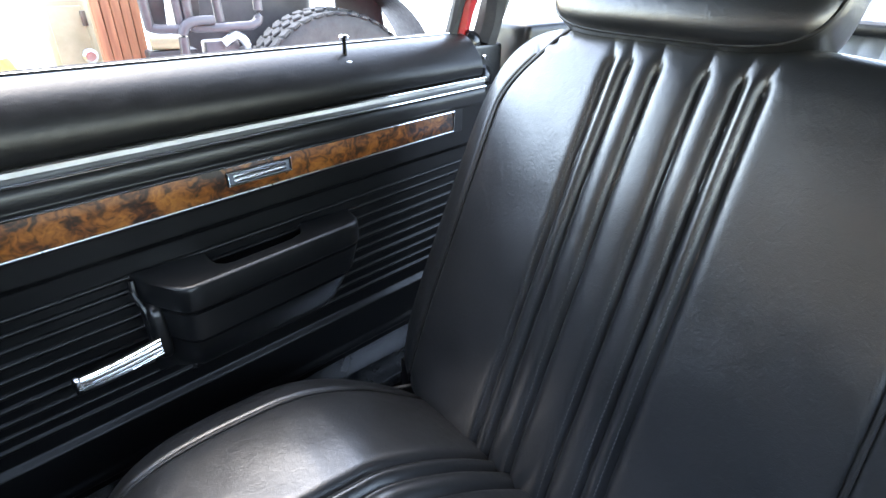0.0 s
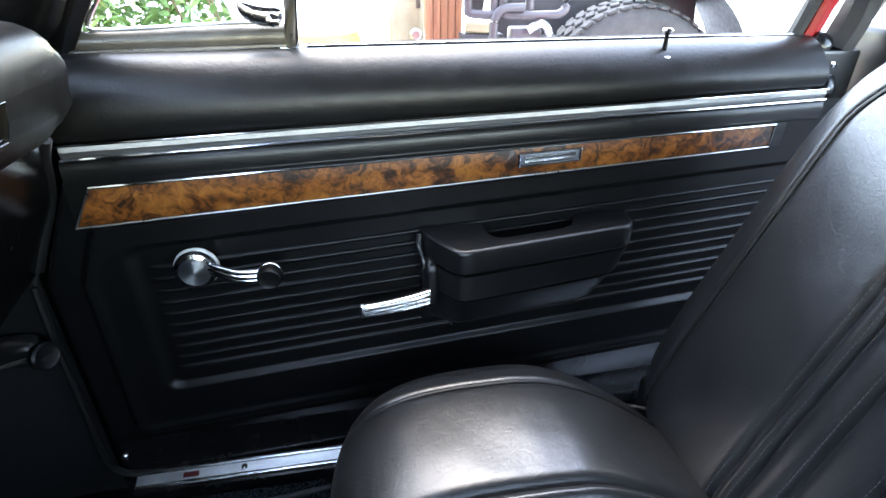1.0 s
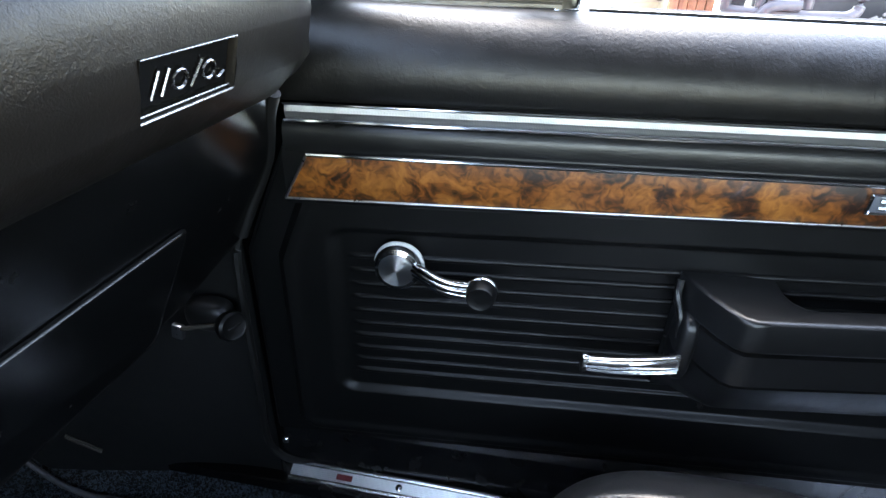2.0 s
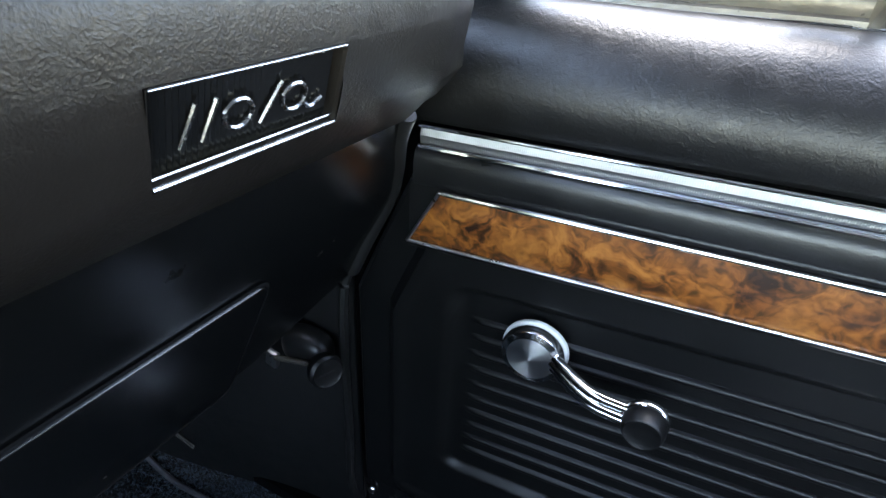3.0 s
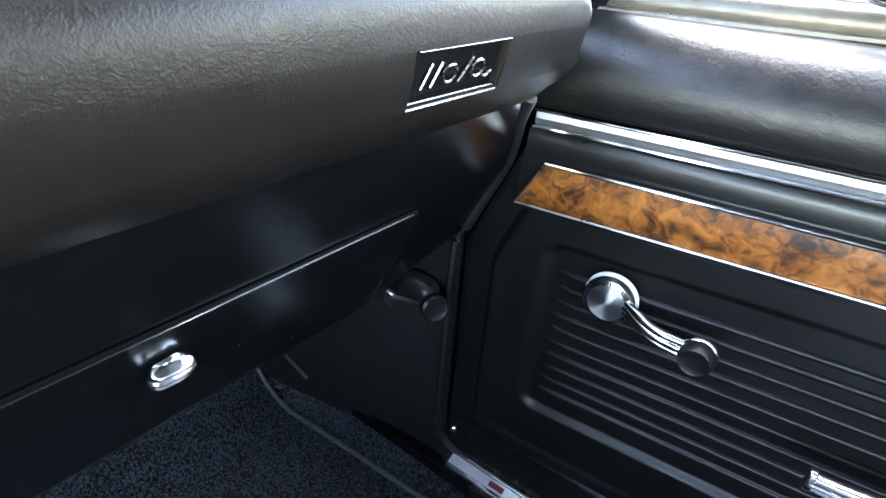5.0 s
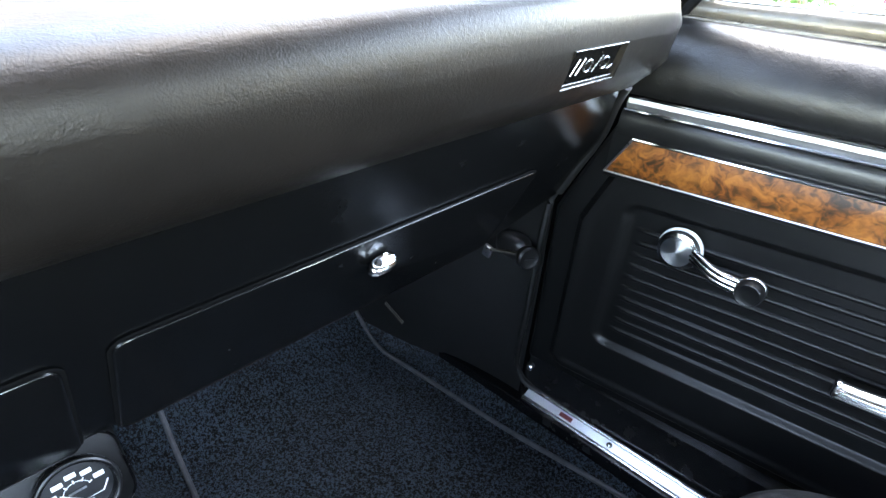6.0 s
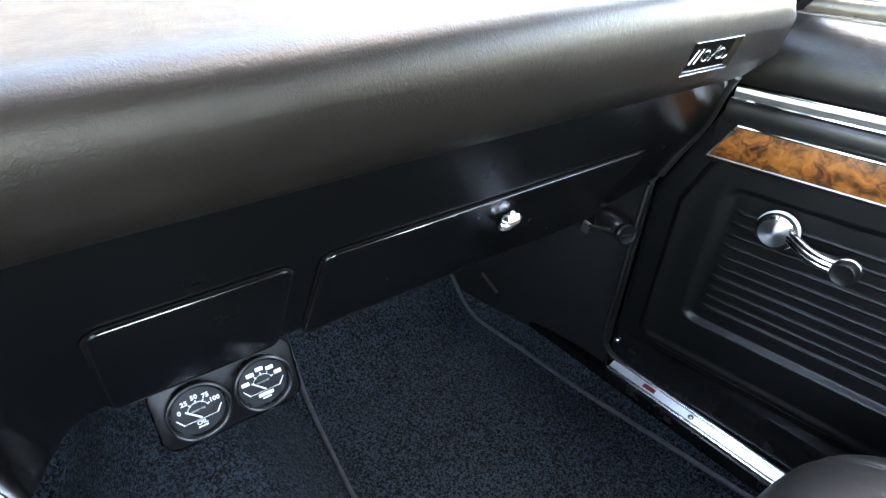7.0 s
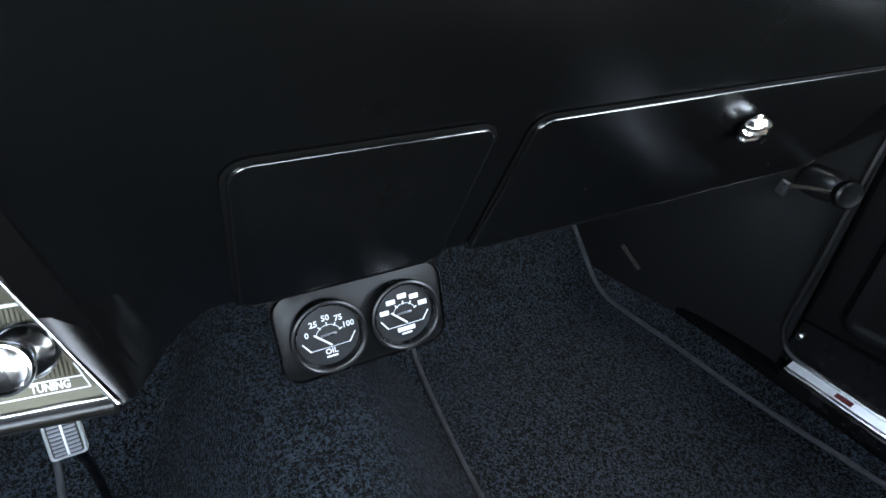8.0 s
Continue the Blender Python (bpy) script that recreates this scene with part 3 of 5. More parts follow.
    # bright door lever
    def lever_row(u):
        x = 0.302 - 0.094 * u
        half = 0.0122 - 0.003 * u
        zc, yc = 0.461 - 0.008 * u, 0.675 - 0.007 * math.sin(u * 2.2)
        out = []
        for j in range(33):
            v = j / 32 * 2 - 1
            out.append((x, yc - 0.0035 + 0.0035 * v * v + 0.0018 * math.cos(v * math.pi * 4), zc - v * half))
        return out + [(x, yc + 0.006, zc + half * 0.9), (x, yc + 0.006, zc - half * 0.9)][::-1]
    lever = part("door_lever", grid([lever_row(i / 14) for i in range(15)], closed_u=True, caps=True), CHROME, door, "ribbed chrome inside door handle")
    part("lever_tip", pillow((0.005, 0.006, 0.0115), 3, 6, lambda p: p + Vector((0.2085, 0.671, 0.4535))), CHROME, lever)
    part("lever_pivot", box(0.296, 0.312, 0.678, 0.715, 0.448, 0.474, 0.003), PANEL, door)

    # lock pin
    m = Matrix.Translation((0.634, 0.748, 0.754))
    pin = part("lock_pin", lathe([(0.0034, 0.0), (0.003, 0.03), (0.0036, 0.034)], m, 16), GLOSS, door, "slim door lock pin")
    part("pin_head", lathe([(0.0036, 0.033), (0.0068, 0.035), (0.0072, 0.0375), (0.0055, 0.040), (0.001, 0.0405)], m, 16), CHROME, pin)
    part("pin_ferrule", lathe([(0.0135, -0.001), (0.0135, 0.002), (0.0115, 0.0035), (0.0065, 0.003), (0.0062, 0.0)], m @ Matrix.Rotation(radians(-18), 4, "X"), 24), SATIN, pin)

    # vent window in front: a broad rolled steel frame, its glass seal, the dividing post and the catch
    section = [(0.7905, 0.768), (0.784, 0.7695), (0.7805, 0.7735), (0.7815, 0.778), (0.7865, 0.7795), (0.7855, 0.7835), (0.7865, 0.789), (0.7905, 0.7945), (0.797, 0.797), (0.803, 0.795), (0.803, 0.768)]
    rows = []
    for i in range(25):
        x = -0.125 + 0.267 * i / 24
        up = 0.004 * smooth01(-0.1, 0.14, x)
        rows.append([(x, y - 0.001 * math.sin(i * 0.5), z + up * (z - 0.768) / 0.02) for y, z in section])
    vent = part("vent_window", grid(rows, closed_u=True, caps=True), DULLSTEEL, door, "worn steel vent window frame")
    part("vent_ledge", tube([(-0.085, 0.7775, 0.7735), (0.135, 0.7815, 0.7765)], 0.0014, 8), CHROME, vent)
    part("glass_seal", tube(spline([(-0.02, 0.782, 0.885), (-0.048, 0.792, 0.842), (-0.073, 0.797, 0.8085), (-0.0735, 0.798, 0.7995), (-0.06, 0.798, 0.798), (0.0, 0.7985, 0.8), (0.13, 0.8, 0.8045)], 6), 0.0026, 8), SATIN, vent, "pale vent glass seal")
    part("vent_divider", tube([(0.146, 0.797, 0.765), (0.155, 0.787, 0.86), (0.175, 0.75, 1.02), (0.18, 0.70, 1.15)], 0.0135, 12), DULLSTEEL, vent)
    part("divider_bead", tube([(0.1555, 0.786, 0.778), (0.1625, 0.778, 0.86), (0.183, 0.74, 1.02)], 0.0026, 8), CHROME, vent)
    part("divider_foot", box(0.133, 0.168, 0.781, 0.80, 0.767, 0.7775, 0.002), CHROME, vent)
    part("vent_front_rail", tube(spline([(-0.122, 0.792, 0.765), (-0.096, 0.787, 0.81), (-0.045, 0.77, 0.885), (0.06, 0.712, 1.06)], 5), 0.021, 8), PAINT, vent)
    part("rail_bead", tube(spline([(-0.094, 0.777, 0.792), (-0.07, 0.771, 0.832), (-0.022, 0.754, 0.9)], 5), 0.002, 8), CHROME, vent)
    part("catch", pillow((0.026, 0.008, 0.012), 2.6, 12, lambda p: Vector((0.118 + p.x, 0.782 + p.y, 0.8135 + p.z + 9.0 * p.x * p.x - 0.18 * p.x))), CHROME, vent, "curved chrome vent catch")
    part("catch_pivot", lathe([(0.008, 0.0), (0.0075, 0.006), (0.004, 0.008), (0.001, 0.0085)], facing((0.132, 0.776, 0.808), (0, -1, 0.2)), 16), CHROME, vent)
    set_door(door)
    return door


DULLBLUE = surface("badge_grey", (0.12, 0.14, 0.17), (0.2, 0.22, 0.25), (0.3, 0.4), metal=0.5, relief=0)
IVORY = surface("ivory_ring", (0.55, 0.55, 0.52), (0.68, 0.68, 0.64), (0.35, 0.5), relief=0)
make_passenger_door()


# ---- sill, kick panel and vent pull ----
def make_sill():
    sill = thing("sill_plate", (0.2, 0.72, 0.105), "scuffed ribbed bright metal door sill plate", "sill plate")
    def strip(pts):
        return grid([[(x, y - 0.006, z + 0.013) for y, z in pts] for x in [-0.17 + 1.1 * i / 20 for i in range(21)]])
    part("skirt", strip([(0.688, 0.1), (0.690, 0.1145), (0.693, 0.1165), (0.698, 0.117)]), GLOSS, sill)
    part("inner_bead", strip([(0.6965, 0.116), (0.6972, 0.1182), (0.699, 0.1198), (0.7012, 0.1202), (0.7032, 0.1196), (0.7045, 0.118)]), POLISHED, sill, "bright rounded bead")
    ribs = [(0.7037 + 0.0146 * i / 60, 0.1184 + 0.0056 * i / 60 + 0.0005 * math.cos(2 * math.pi * 6 * i / 60)) for i in range(61)]
    part("ribbed_plate", strip(ribs), PLATE, sill, "finely ribbed satin plate")
    part("outer_bead", strip([(0.7178, 0.1236), (0.7186, 0.1264), (0.7205, 0.128), (0.7225, 0.1285), (0.724, 0.128)]), POLISHED, sill, "bright raised bead")
    part("red_tag", moved(box(-0.012, 0.012, -0.004, 0.004, -0.0008, 0.0008, 0.0003), Matrix.Translation((-0.087, 0.7045, 0.1348)) @ Matrix.Rotation(radians(20), 4, "X")), DULLRED, sill, "small dull red mark")
    for x in (-0.004, 0.36):
        m = Matrix.Translation((x, 0.705, 0.1342)) @ Matrix.Rotation(radians(20), 4, "X")
        part("screw", lathe([(0.0052, 0.0), (0.005, 0.0012), (0.003, 0.0024), (0.001, 0.0028)], m, 14), CHROME, sill)
    kick = thing("kick_panel", (-0.4, 0.72, 0.1), "satin black cowl side kick panel", "trim panel")
    rows = []
    for i in range(25):
        x = -0.19 - 0.56 * i / 24
        rows.append([])
        for j in range(25):
            z = 0.095 + 0.62 * j / 24
            y = 0.712 - 0.06 * smooth01(-0.2, -0.62, x) * (1 - 0.5 * smooth01(0.3, 0.7, z)) - 0.012 * math.exp(-(((z - 0.30) / 0.1) ** 2)) * smooth01(-0.2, -0.35, x)
            rows[-1].append((x, y, z))
    panel = grid(rows)
    ob = part("side_panel", panel, PANELGLOSS, kick)
    part("rear_welt", tube(spline([(-0.186, 0.704, 0.535), (-0.193, 0.702, 0.505), (-0.195, 0.7, 0.42), (-0.197, 0.702, 0.3), (-0.203, 0.708, 0.2), (-0.196, 0.711, 0.163), (-0.172, 0.714, 0.143), (-0.12, 0.724, 0.138), (-0.05, 0.735, 0.138)], 8), 0.0055, 8), PIPING, kick, "rubber door weatherstrip")
    for k in (-0.0026, 0.0026):
        part("ribbed_clip", tube([(-0.498 + k * 0.5, 0.6575, 0.179 + k), (-0.452 + k * 0.5, 0.6645, 0.149 + k)], 0.0019, 8), DULLSTEEL, kick, "small ribbed metal clip")
    pull = thing("vent_pull", (-0.24, 0.69, 0.42), "black fresh-air vent pull on a dull bracket", "vent pull")
    m = facing((-0.196, 0.667, 0.43), (0.85, -0.45, 0.2))
    part("knob", lathe([(0.006, -0.006), (0.0165, -0.003), (0.0185, 0.003), (0.0178, 0.009), (0.015, 0.0115), (0.013, 0.0105), (0.001, 0.011)], m, 26), PANEL, pull)
    part("knob_slot", moved(box(-0.008, 0.008, -0.0009, 0.0009, 0.0105, 0.0118, 0.0004), m), SATINDARK, pull)
    part("stem", tube([(-0.2, 0.669, 0.429), (-0.24, 0.668, 0.419), (-0.262, 0.668, 0.412)], 0.003, 8), DULLSTEEL, pull)
    part("bracket", pillow((0.03, 0.018, 0.021), 2.8, 10, lambda p: p + Vector((-0.235, 0.69, 0.424))), SATINDARK, pull)
    part("tab", moved(box(-0.008, 0.008, -0.004, 0.004, -0.011, 0.011, 0.003), pose(-0.271, 0.672, 0.404, 0, 12, 0)), SATIN, pull)
    return sill


PLATE = surface("worn_plate", (0.78, 0.79, 0.8), (0.86, 0.87, 0.88), (0.3, 0.42), metal=1.0, relief=0, patch=5)
DULLRED = surface("dull_red", (0.16, 0.02, 0.025), (0.22, 0.03, 0.035), (0.4, 0.5), relief=0)
POLISHED = surface("polished_trim", (0.78, 0.79, 0.8), (0.86, 0.87, 0.88), (0.2, 0.26), metal=1.0, grain=300, relief=0, patch=12)
SATINDARK = surface("dull_bracket", (0.003, 0.003, 0.0033), (0.007, 0.007, 0.0075), (0.3, 0.42), metal=0.0, relief=0)
PANELGLOSS = surface("kick_plastic", (0.006, 0.006, 0.0062), (0.011, 0.011, 0.0114), (0.3, 0.42), grain=600, relief=0.00004, patch=9)
make_sill()


# ---- dashboard ----
SLOPE = Vector((0.065, 0, 0.132)).normalized()
FACE = Vector((SLOPE.z, 0, -SLOPE.x))


def on_dash(y, z, lift=0.0):
    """A pose on the sloping steel panel; its x runs to the driver, so mirrored work uses -y."""
    at = Vector((-0.142 - (0.622 - z) * 0.4924, y, z)) + FACE * lift
    return Matrix.Translation(at) @ Matrix((Vector((0, 1, 0)), SLOPE, Vector((0, 1, 0)).cross(SLOPE))).transposed().to_4x4()


def set_dash(ob):
    """The dashboard runs slightly forward towards the middle of the car."""
    for o in ob.children_recursive:
        for v in o.data.vertices:
            v.co.x -= 0.04 * (0.56 - v.co.y)


GAP = surface("shadow_gap", (0.0008, 0.0008, 0.0009), (0.0014, 0.0014, 0.0015), (0.8, 0.95), relief=0, shine=0.1)


def make_dash():
    dash = thing("dashboard", (-0.4, 0.0, 0.45), "black dashboard with grained padded top and steel panel", "dashboard")
    prof = [(-0.74, 0.806), (-0.6, 0.816), (-0.45, 0.826), (-0.3, 0.831), (-0.2, 0.830), (-0.15, 0.8285), (-0.115, 0.8268), (-0.095, 0.8258), (-0.081, 0.8232), (-0.0715, 0.8185), (-0.0652, 0.811), (-0.0615, 0.801), (-0.06, 0.79), (-0.0602, 0.775), (-0.0632, 0.757), (-0.0675, 0.742), (-0.0745, 0.729), (-0.085, 0.717), (-0.095, 0.711), (-0.108, 0.709), (-0.14, 0.709)]
    ys = [-0.73 + 1.34 * i / 60 for i in range(61)] + [0.625, 0.638, 0.648, 0.654, 0.657]
    rows = []
    for y in ys:
        e = smooth01(0.628, 0.66, y)
        drop = 0.021 * smooth01(0.55, -0.2, y)
        row = []
        for x, z in prof:
            t = smooth01(0.706, 0.752, z)
            yy = y if y < 0.55 else 0.55 + (y - 0.55) * (1.07 + 0.09 * math.exp(-(((z - 0.739) / 0.011) ** 2)) + 0.06 * smooth01(0.77, 0.81, z) + 0.3 * smooth01(-0.09, -0.2, x))
            zz = z - e * 0.02 * smooth01(0.765, 0.81, z) + e * (0.02 if z < 0.72 else 0.006 * (1 - t))
            row.append((x - e * 0.005 * (1 if x > -0.2 else 0), yy, zz - drop * t))
        rows.append(row)
    # the pad is cut open for the emblem's recess
    tilt = Vector((0.0065, 0, 0.023)).normalized()
    out = Vector((0, 1, 0)).cross(tilt)
    em = Matrix.Translation((-0.0648, 0.5025, 0.7583)) @ Matrix((Vector((0, 1, 0)), tilt, out)).transposed().to_4x4()
    skin = grid(rows, caps=True)
    for axis, half in ((Vector((0, 1, 0)), 0.0445), (tilt, 0.0175)):
        for s in (-1, 1):
            bmesh.ops.bisect_plane(skin, geom=skin.verts[:] + skin.edges[:] + skin.faces[:], dist=1e-5, plane_co=em.translation + axis * half * s, plane_no=axis)
    inv = em.inverted()
    hole = [f for f in skin.faces if abs((inv @ f.calc_center_median()).x) < 0.0445 and abs((inv @ f.calc_center_median()).y) < 0.0175 and (inv @ f.calc_center_median()).z > -0.02]
    bmesh.ops.delete(skin, geom=hole, context="FACES")
    pad = part("dash_pad", skin, PADVINYL, dash, "grained black vinyl dash pad")
    # steel panel under the pad
    prof = [(-0.135, 0.709), (-0.107, 0.707), (-0.110, 0.698), (-0.124, 0.662), (-0.142, 0.622), (-0.1745, 0.556), (-0.2, 0.504), (-0.208, 0.4925), (-0.218, 0.487), (-0.24, 0.486), (-0.25, 0.5)]
    rows = []
    for y in [-0.138 + 0.004 * i for i in range(10)] + [-0.098 + 0.796 * i / 56 for i in range(57)]:
        cut = 0.03 * smooth01(0.585, 0.70, y)
        d = smooth01(-0.08, -0.14, y) * 0.04
        # towards the radio the lower panel swells out to meet its raised foot
        s = smooth01(-0.112, -0.137, y)
        row = []
        for x, z in prof:
            k = min(max((0.585 - z) / 0.095, 0.0), 1.0)
            low = smooth01(0.62, 0.49, z)
            row.append((x + cut * 0.48 * smooth01(0.6, 0.49, z) + 0.087 * s * k, y - s * 0.03 * (1 - k) + 0.005 * s * k - 0.034 * smooth01(0.645, 0.7, z) * smooth01(0.6, 0.698, y), z + (cut - d) * low + 0.061 * s * k))
        rows.append(row)
    part("steel_panel", grid(rows, caps=True), PAINT, dash, "satin black steel dash panel")
    part("cluster_hood", box(-0.3, -0.112, -0.73, -0.152, 0.605, 0.708, 0.012, 3), PANEL, dash)
    for y0, y1, name in ((0.112, 0.565, "glove_box_door"), (-0.066, 0.084, "ashtray_door")):
        w, zc = y1 - y0, 0.5535
        m = on_dash((y0 + y1) / 2, zc, 0.001)
        hgt = 0.146
        r = 0.011 if name == "glove_box_door" else 0.012
        outline = round_rect(w, hgt, r, 6)
        groove = round_rect(w + 0.005, hgt + 0.005, r + 0.0025, 6)
        part("panel_gap", plate(groove, 0.0003, m, 0.0001), GAP, dash)
        lid = part(name, plate(outline, 0.0026, m, 0.0007), PAINT, dash)
        part("edge_roll", tube([m @ Vector((x * (1 - 0.002 / w), y * 0.99, 0.0023)) for x, y in outline], 0.00065, 8, closed=True), LACQUER, lid, "glossy rolled edge")
        if name == "glove_box_door":
            mk = on_dash(0.340, 0.583, 0.007) @ Matrix.Diagonal((0.8, 0.95, 1, 1))
            latch = part("latch", lathe([(0.0172, 0.0), (0.017, 0.002), (0.0155, 0.0034), (0.001, 0.0034)], mk @ Matrix.Diagonal((1, 0.78, 1, 1)), 28), CHROME, lid, "oval chrome glove box latch")
            part("latch_grip", pillow((0.0195, 0.0118, 0.0075), 2.8, (16, 36, 6), lambda p: mk @ Vector((p.x, p.y, 0.0045 + p.z - (0.0016 * (1 - math.cos(p.y / 0.0115 * math.pi * 3)) if p.z > 0.002 else 0)))), CHROME, latch, "ribbed chrome thumb grip")
    # recessed emblem in the pad, drawn as plain bars
    EM = Matrix.Diagonal((0.945, 0.9, 1, 1))
    def loop(w, h, z):
        return [em @ Vector((sx * (w - 0.0025), sy * (h - 0.002), z)) for sx, sy in ((-1, -1), (1, -1), (1, 1), (-1, 1))]
    emblem = part("emblem", grid([loop(0.0472, 0.0197, 0.0012), loop(0.0468, 0.0193, 0.0012), loop(0.0462, 0.0188, -0.0005), loop(0.0455, 0.0182, -0.0052), loop(0.0475, 0.02, -0.006)], closed_u=True), PADVINYL, dash, "recessed emblem plate with chrome bars", smooth=False)
    flutes = []
    for i in range(73):
        u = -0.0458 + 0.0916 * i / 72
        z = -0.0048 + (0.001 if i % 2 else 0)
        flutes.append([em @ EM @ Vector((u, -0.0185, z)), em @ EM @ Vector((u, 0.0185, z))])
    part("fluted_plate", grid(flutes), PAINT, emblem, smooth=False)
    for v, r, z in ((-0.0192, 0.0009, 0.0009), (-0.0163, 0.0006, -0.001), (0.0189, 0.0006, 0.0008)):
        part("emblem_lip", tube([em @ EM @ Vector((-0.0462, v, z)), em @ EM @ Vector((0.0462, v, z))], r, 8), SATINBAR, emblem)
    for u, lean in ((-0.030, 0.003), (-0.021, 0.003), (0.008, 0.005)):
        part("emblem_bar", tube([em @ EM @ Vector((u - lean, -0.0085, -0.0018)), em @ EM @ Vector((u + lean, 0.008, -0.0018))], 0.0009, 6), SATINBAR, emblem)
    for u in (-0.008, 0.021):
        pts = [em @ EM @ Vector((u + 0.0068 * math.cos(a), -0.001 + 0.006 * math.sin(a), -0.0018)) for a in [2 * math.pi * q / 20 for q in range(20)]]
        part("emblem_bar", tube(pts, 0.0009, 6, closed=True), SATINBAR, emblem)
    part("emblem_bar", tube(spline([em @ EM @ Vector((0.027, -0.006, -0.0018)), em @ EM @ Vector((0.032, -0.0085, -0.0018)), em @ EM @ Vector((0.038, -0.005, -0.0018))], 5), 0.0009, 6), SATINBAR, emblem)
    # added black tube: stands in for shade where the panel's end catches light
    part("end_shade_strip", tube(spline([(-0.106, 0.664, 0.708), (-0.118, 0.672, 0.685), (-0.142, 0.7, 0.63), (-0.168, 0.701, 0.575), (-0.186, 0.7, 0.535)], 5), 0.007, 10), PIPING, dash, "black strip added for the shade at the panel's end")
    set_dash(dash)
    return dash


SATINBAR = surface("worn_chrome", (0.15, 0.15, 0.155), (0.27, 0.27, 0.275), (0.18, 0.32), metal=1.0, relief=0, patch=60)
make_dash()


def make_radio():
    radio = thing("radio", (-0.2, -0.2, 0.5), "gilt-faced car radio with chrome knob and white lettering", "radio")
    # the face is tipped up towards the seats and stands proud at its foot
    f = facing((-0.164, -0.146, 0.5175), (0.9, -0.17, 0.4))
    face = part("face_plate", plate([(0.0105, -0.0095), (-0.0315, 0.07), (-0.13, 0.07), (-0.13, -0.0095)], 0.003, f @ Matrix.Translation((0, 0, -0.003)), 0.0004), BRASS, radio, "dull gilt face plate")
    part("radio_body", moved(box(-0.13, -0.036, -0.008, 0.068, -0.06, -0.004, 0.003), f), PAINT, radio)
    flutes = []
    for i in range(97):
        u = -0.1 + 0.096 * i / 96
        top = min(0.0445, 0.0085 + (-0.0042 - u) * 1.9)
        z = 0.0003 + (0.0005 if i % 2 else 0)
        flutes.append([f @ Vector((u, 0.0075, z)), f @ Vector((u, max(top, 0.0077), z))])
    part("fluting", grid(flutes), BRASS, face, smooth=False)
    for a, b2, r in (((-0.11, 0.0), (0.0, 0.0), 0.0004), ((-0.11, 0.0063), (-0.0024, 0.0063), 0.0004), ((0.0, 0.0), (-0.0049, 0.0132), 0.0004), ((-0.11, 0.0458), (-0.0185, 0.0458), 0.0009)):
        part("white_line", tube([f @ Vector((*a, 0.0005)), f @ Vector((*b2, 0.0005))], r, 6), WHITEPAINT, face)
    part("writing", lettering("TUNING", 0.0058, f @ Matrix.Translation((-0.0165, 0.0032, 0.0004)) @ Matrix.Diagonal((0.75, 1, 1, 1)), 0.0002), WHITEPAINT, face)
    part("bottom_bead", tube([f @ Vector((-0.13, -0.0062, 0.001)), f @ Vector((0.0065, -0.0072, 0.001))], 0.0014, 10), POLISHED, radio, "chrome bead")
    part("lower_trim", tube([f @ Vector((-0.13, -0.0122, -0.002)), f @ Vector((0.0085, -0.0122, -0.002))], 0.0052, 12), LOWERTRIM, radio, "brown-black lower edge")
    part("side_bead", tube([f @ Vector((-0.0282, 0.064, 0.002)), f @ Vector((0.0102, -0.0112, 0.002))], 0.0015, 10), POLISHED, radio, "bright side bead")
    part("side_seal", tube([f @ Vector((-0.0258, 0.0656, 0.0005)), f @ Vector((0.0128, -0.0118, 0.0005))], 0.0019, 8), PIPING, radio)
    part("side_bead", tube([f @ Vector((-0.0236, 0.067, 0.001)), f @ Vector((0.0118, -0.004, 0.001))], 0.0005, 8), SATIN, radio)
    mk = f @ Matrix.Translation((-0.0228, 0.0232, 0.0))
    knob = part("tuning_knob", lathe([(0.0052, 0.006), (0.0052, 0.019), (0.0095, 0.0215), (0.0119, 0.0225), (0.0125, 0.0235), (0.0125, 0.0265), (0.0119, 0.0278), (0.0108, 0.0279), (0.0098, 0.0268), (0.006, 0.0276), (0.0005, 0.028)], mk, 44), CHROME, radio, "chrome tuning knob")
    part("knob_flange", lathe([(0.0146, 0.0), (0.0148, 0.0022), (0.0138, 0.0036), (0.0128, 0.003), (0.0115, 0.0042), (0.0075, 0.007), (0.0052, 0.0075)], mk, 44), DARKCHROME, knob, "smoked chrome fine-tuning ring")
    return radio


LOWERTRIM = surface("brown_black_enamel", (0.006, 0.005, 0.0042), (0.010, 0.0085, 0.007), (0.25, 0.35), relief=0)
DARKCHROME = surface("smoked_chrome", (0.2, 0.2, 0.2), (0.28, 0.28, 0.275), (0.14, 0.22), metal=1.0, relief=0, patch=25)
make_radio()


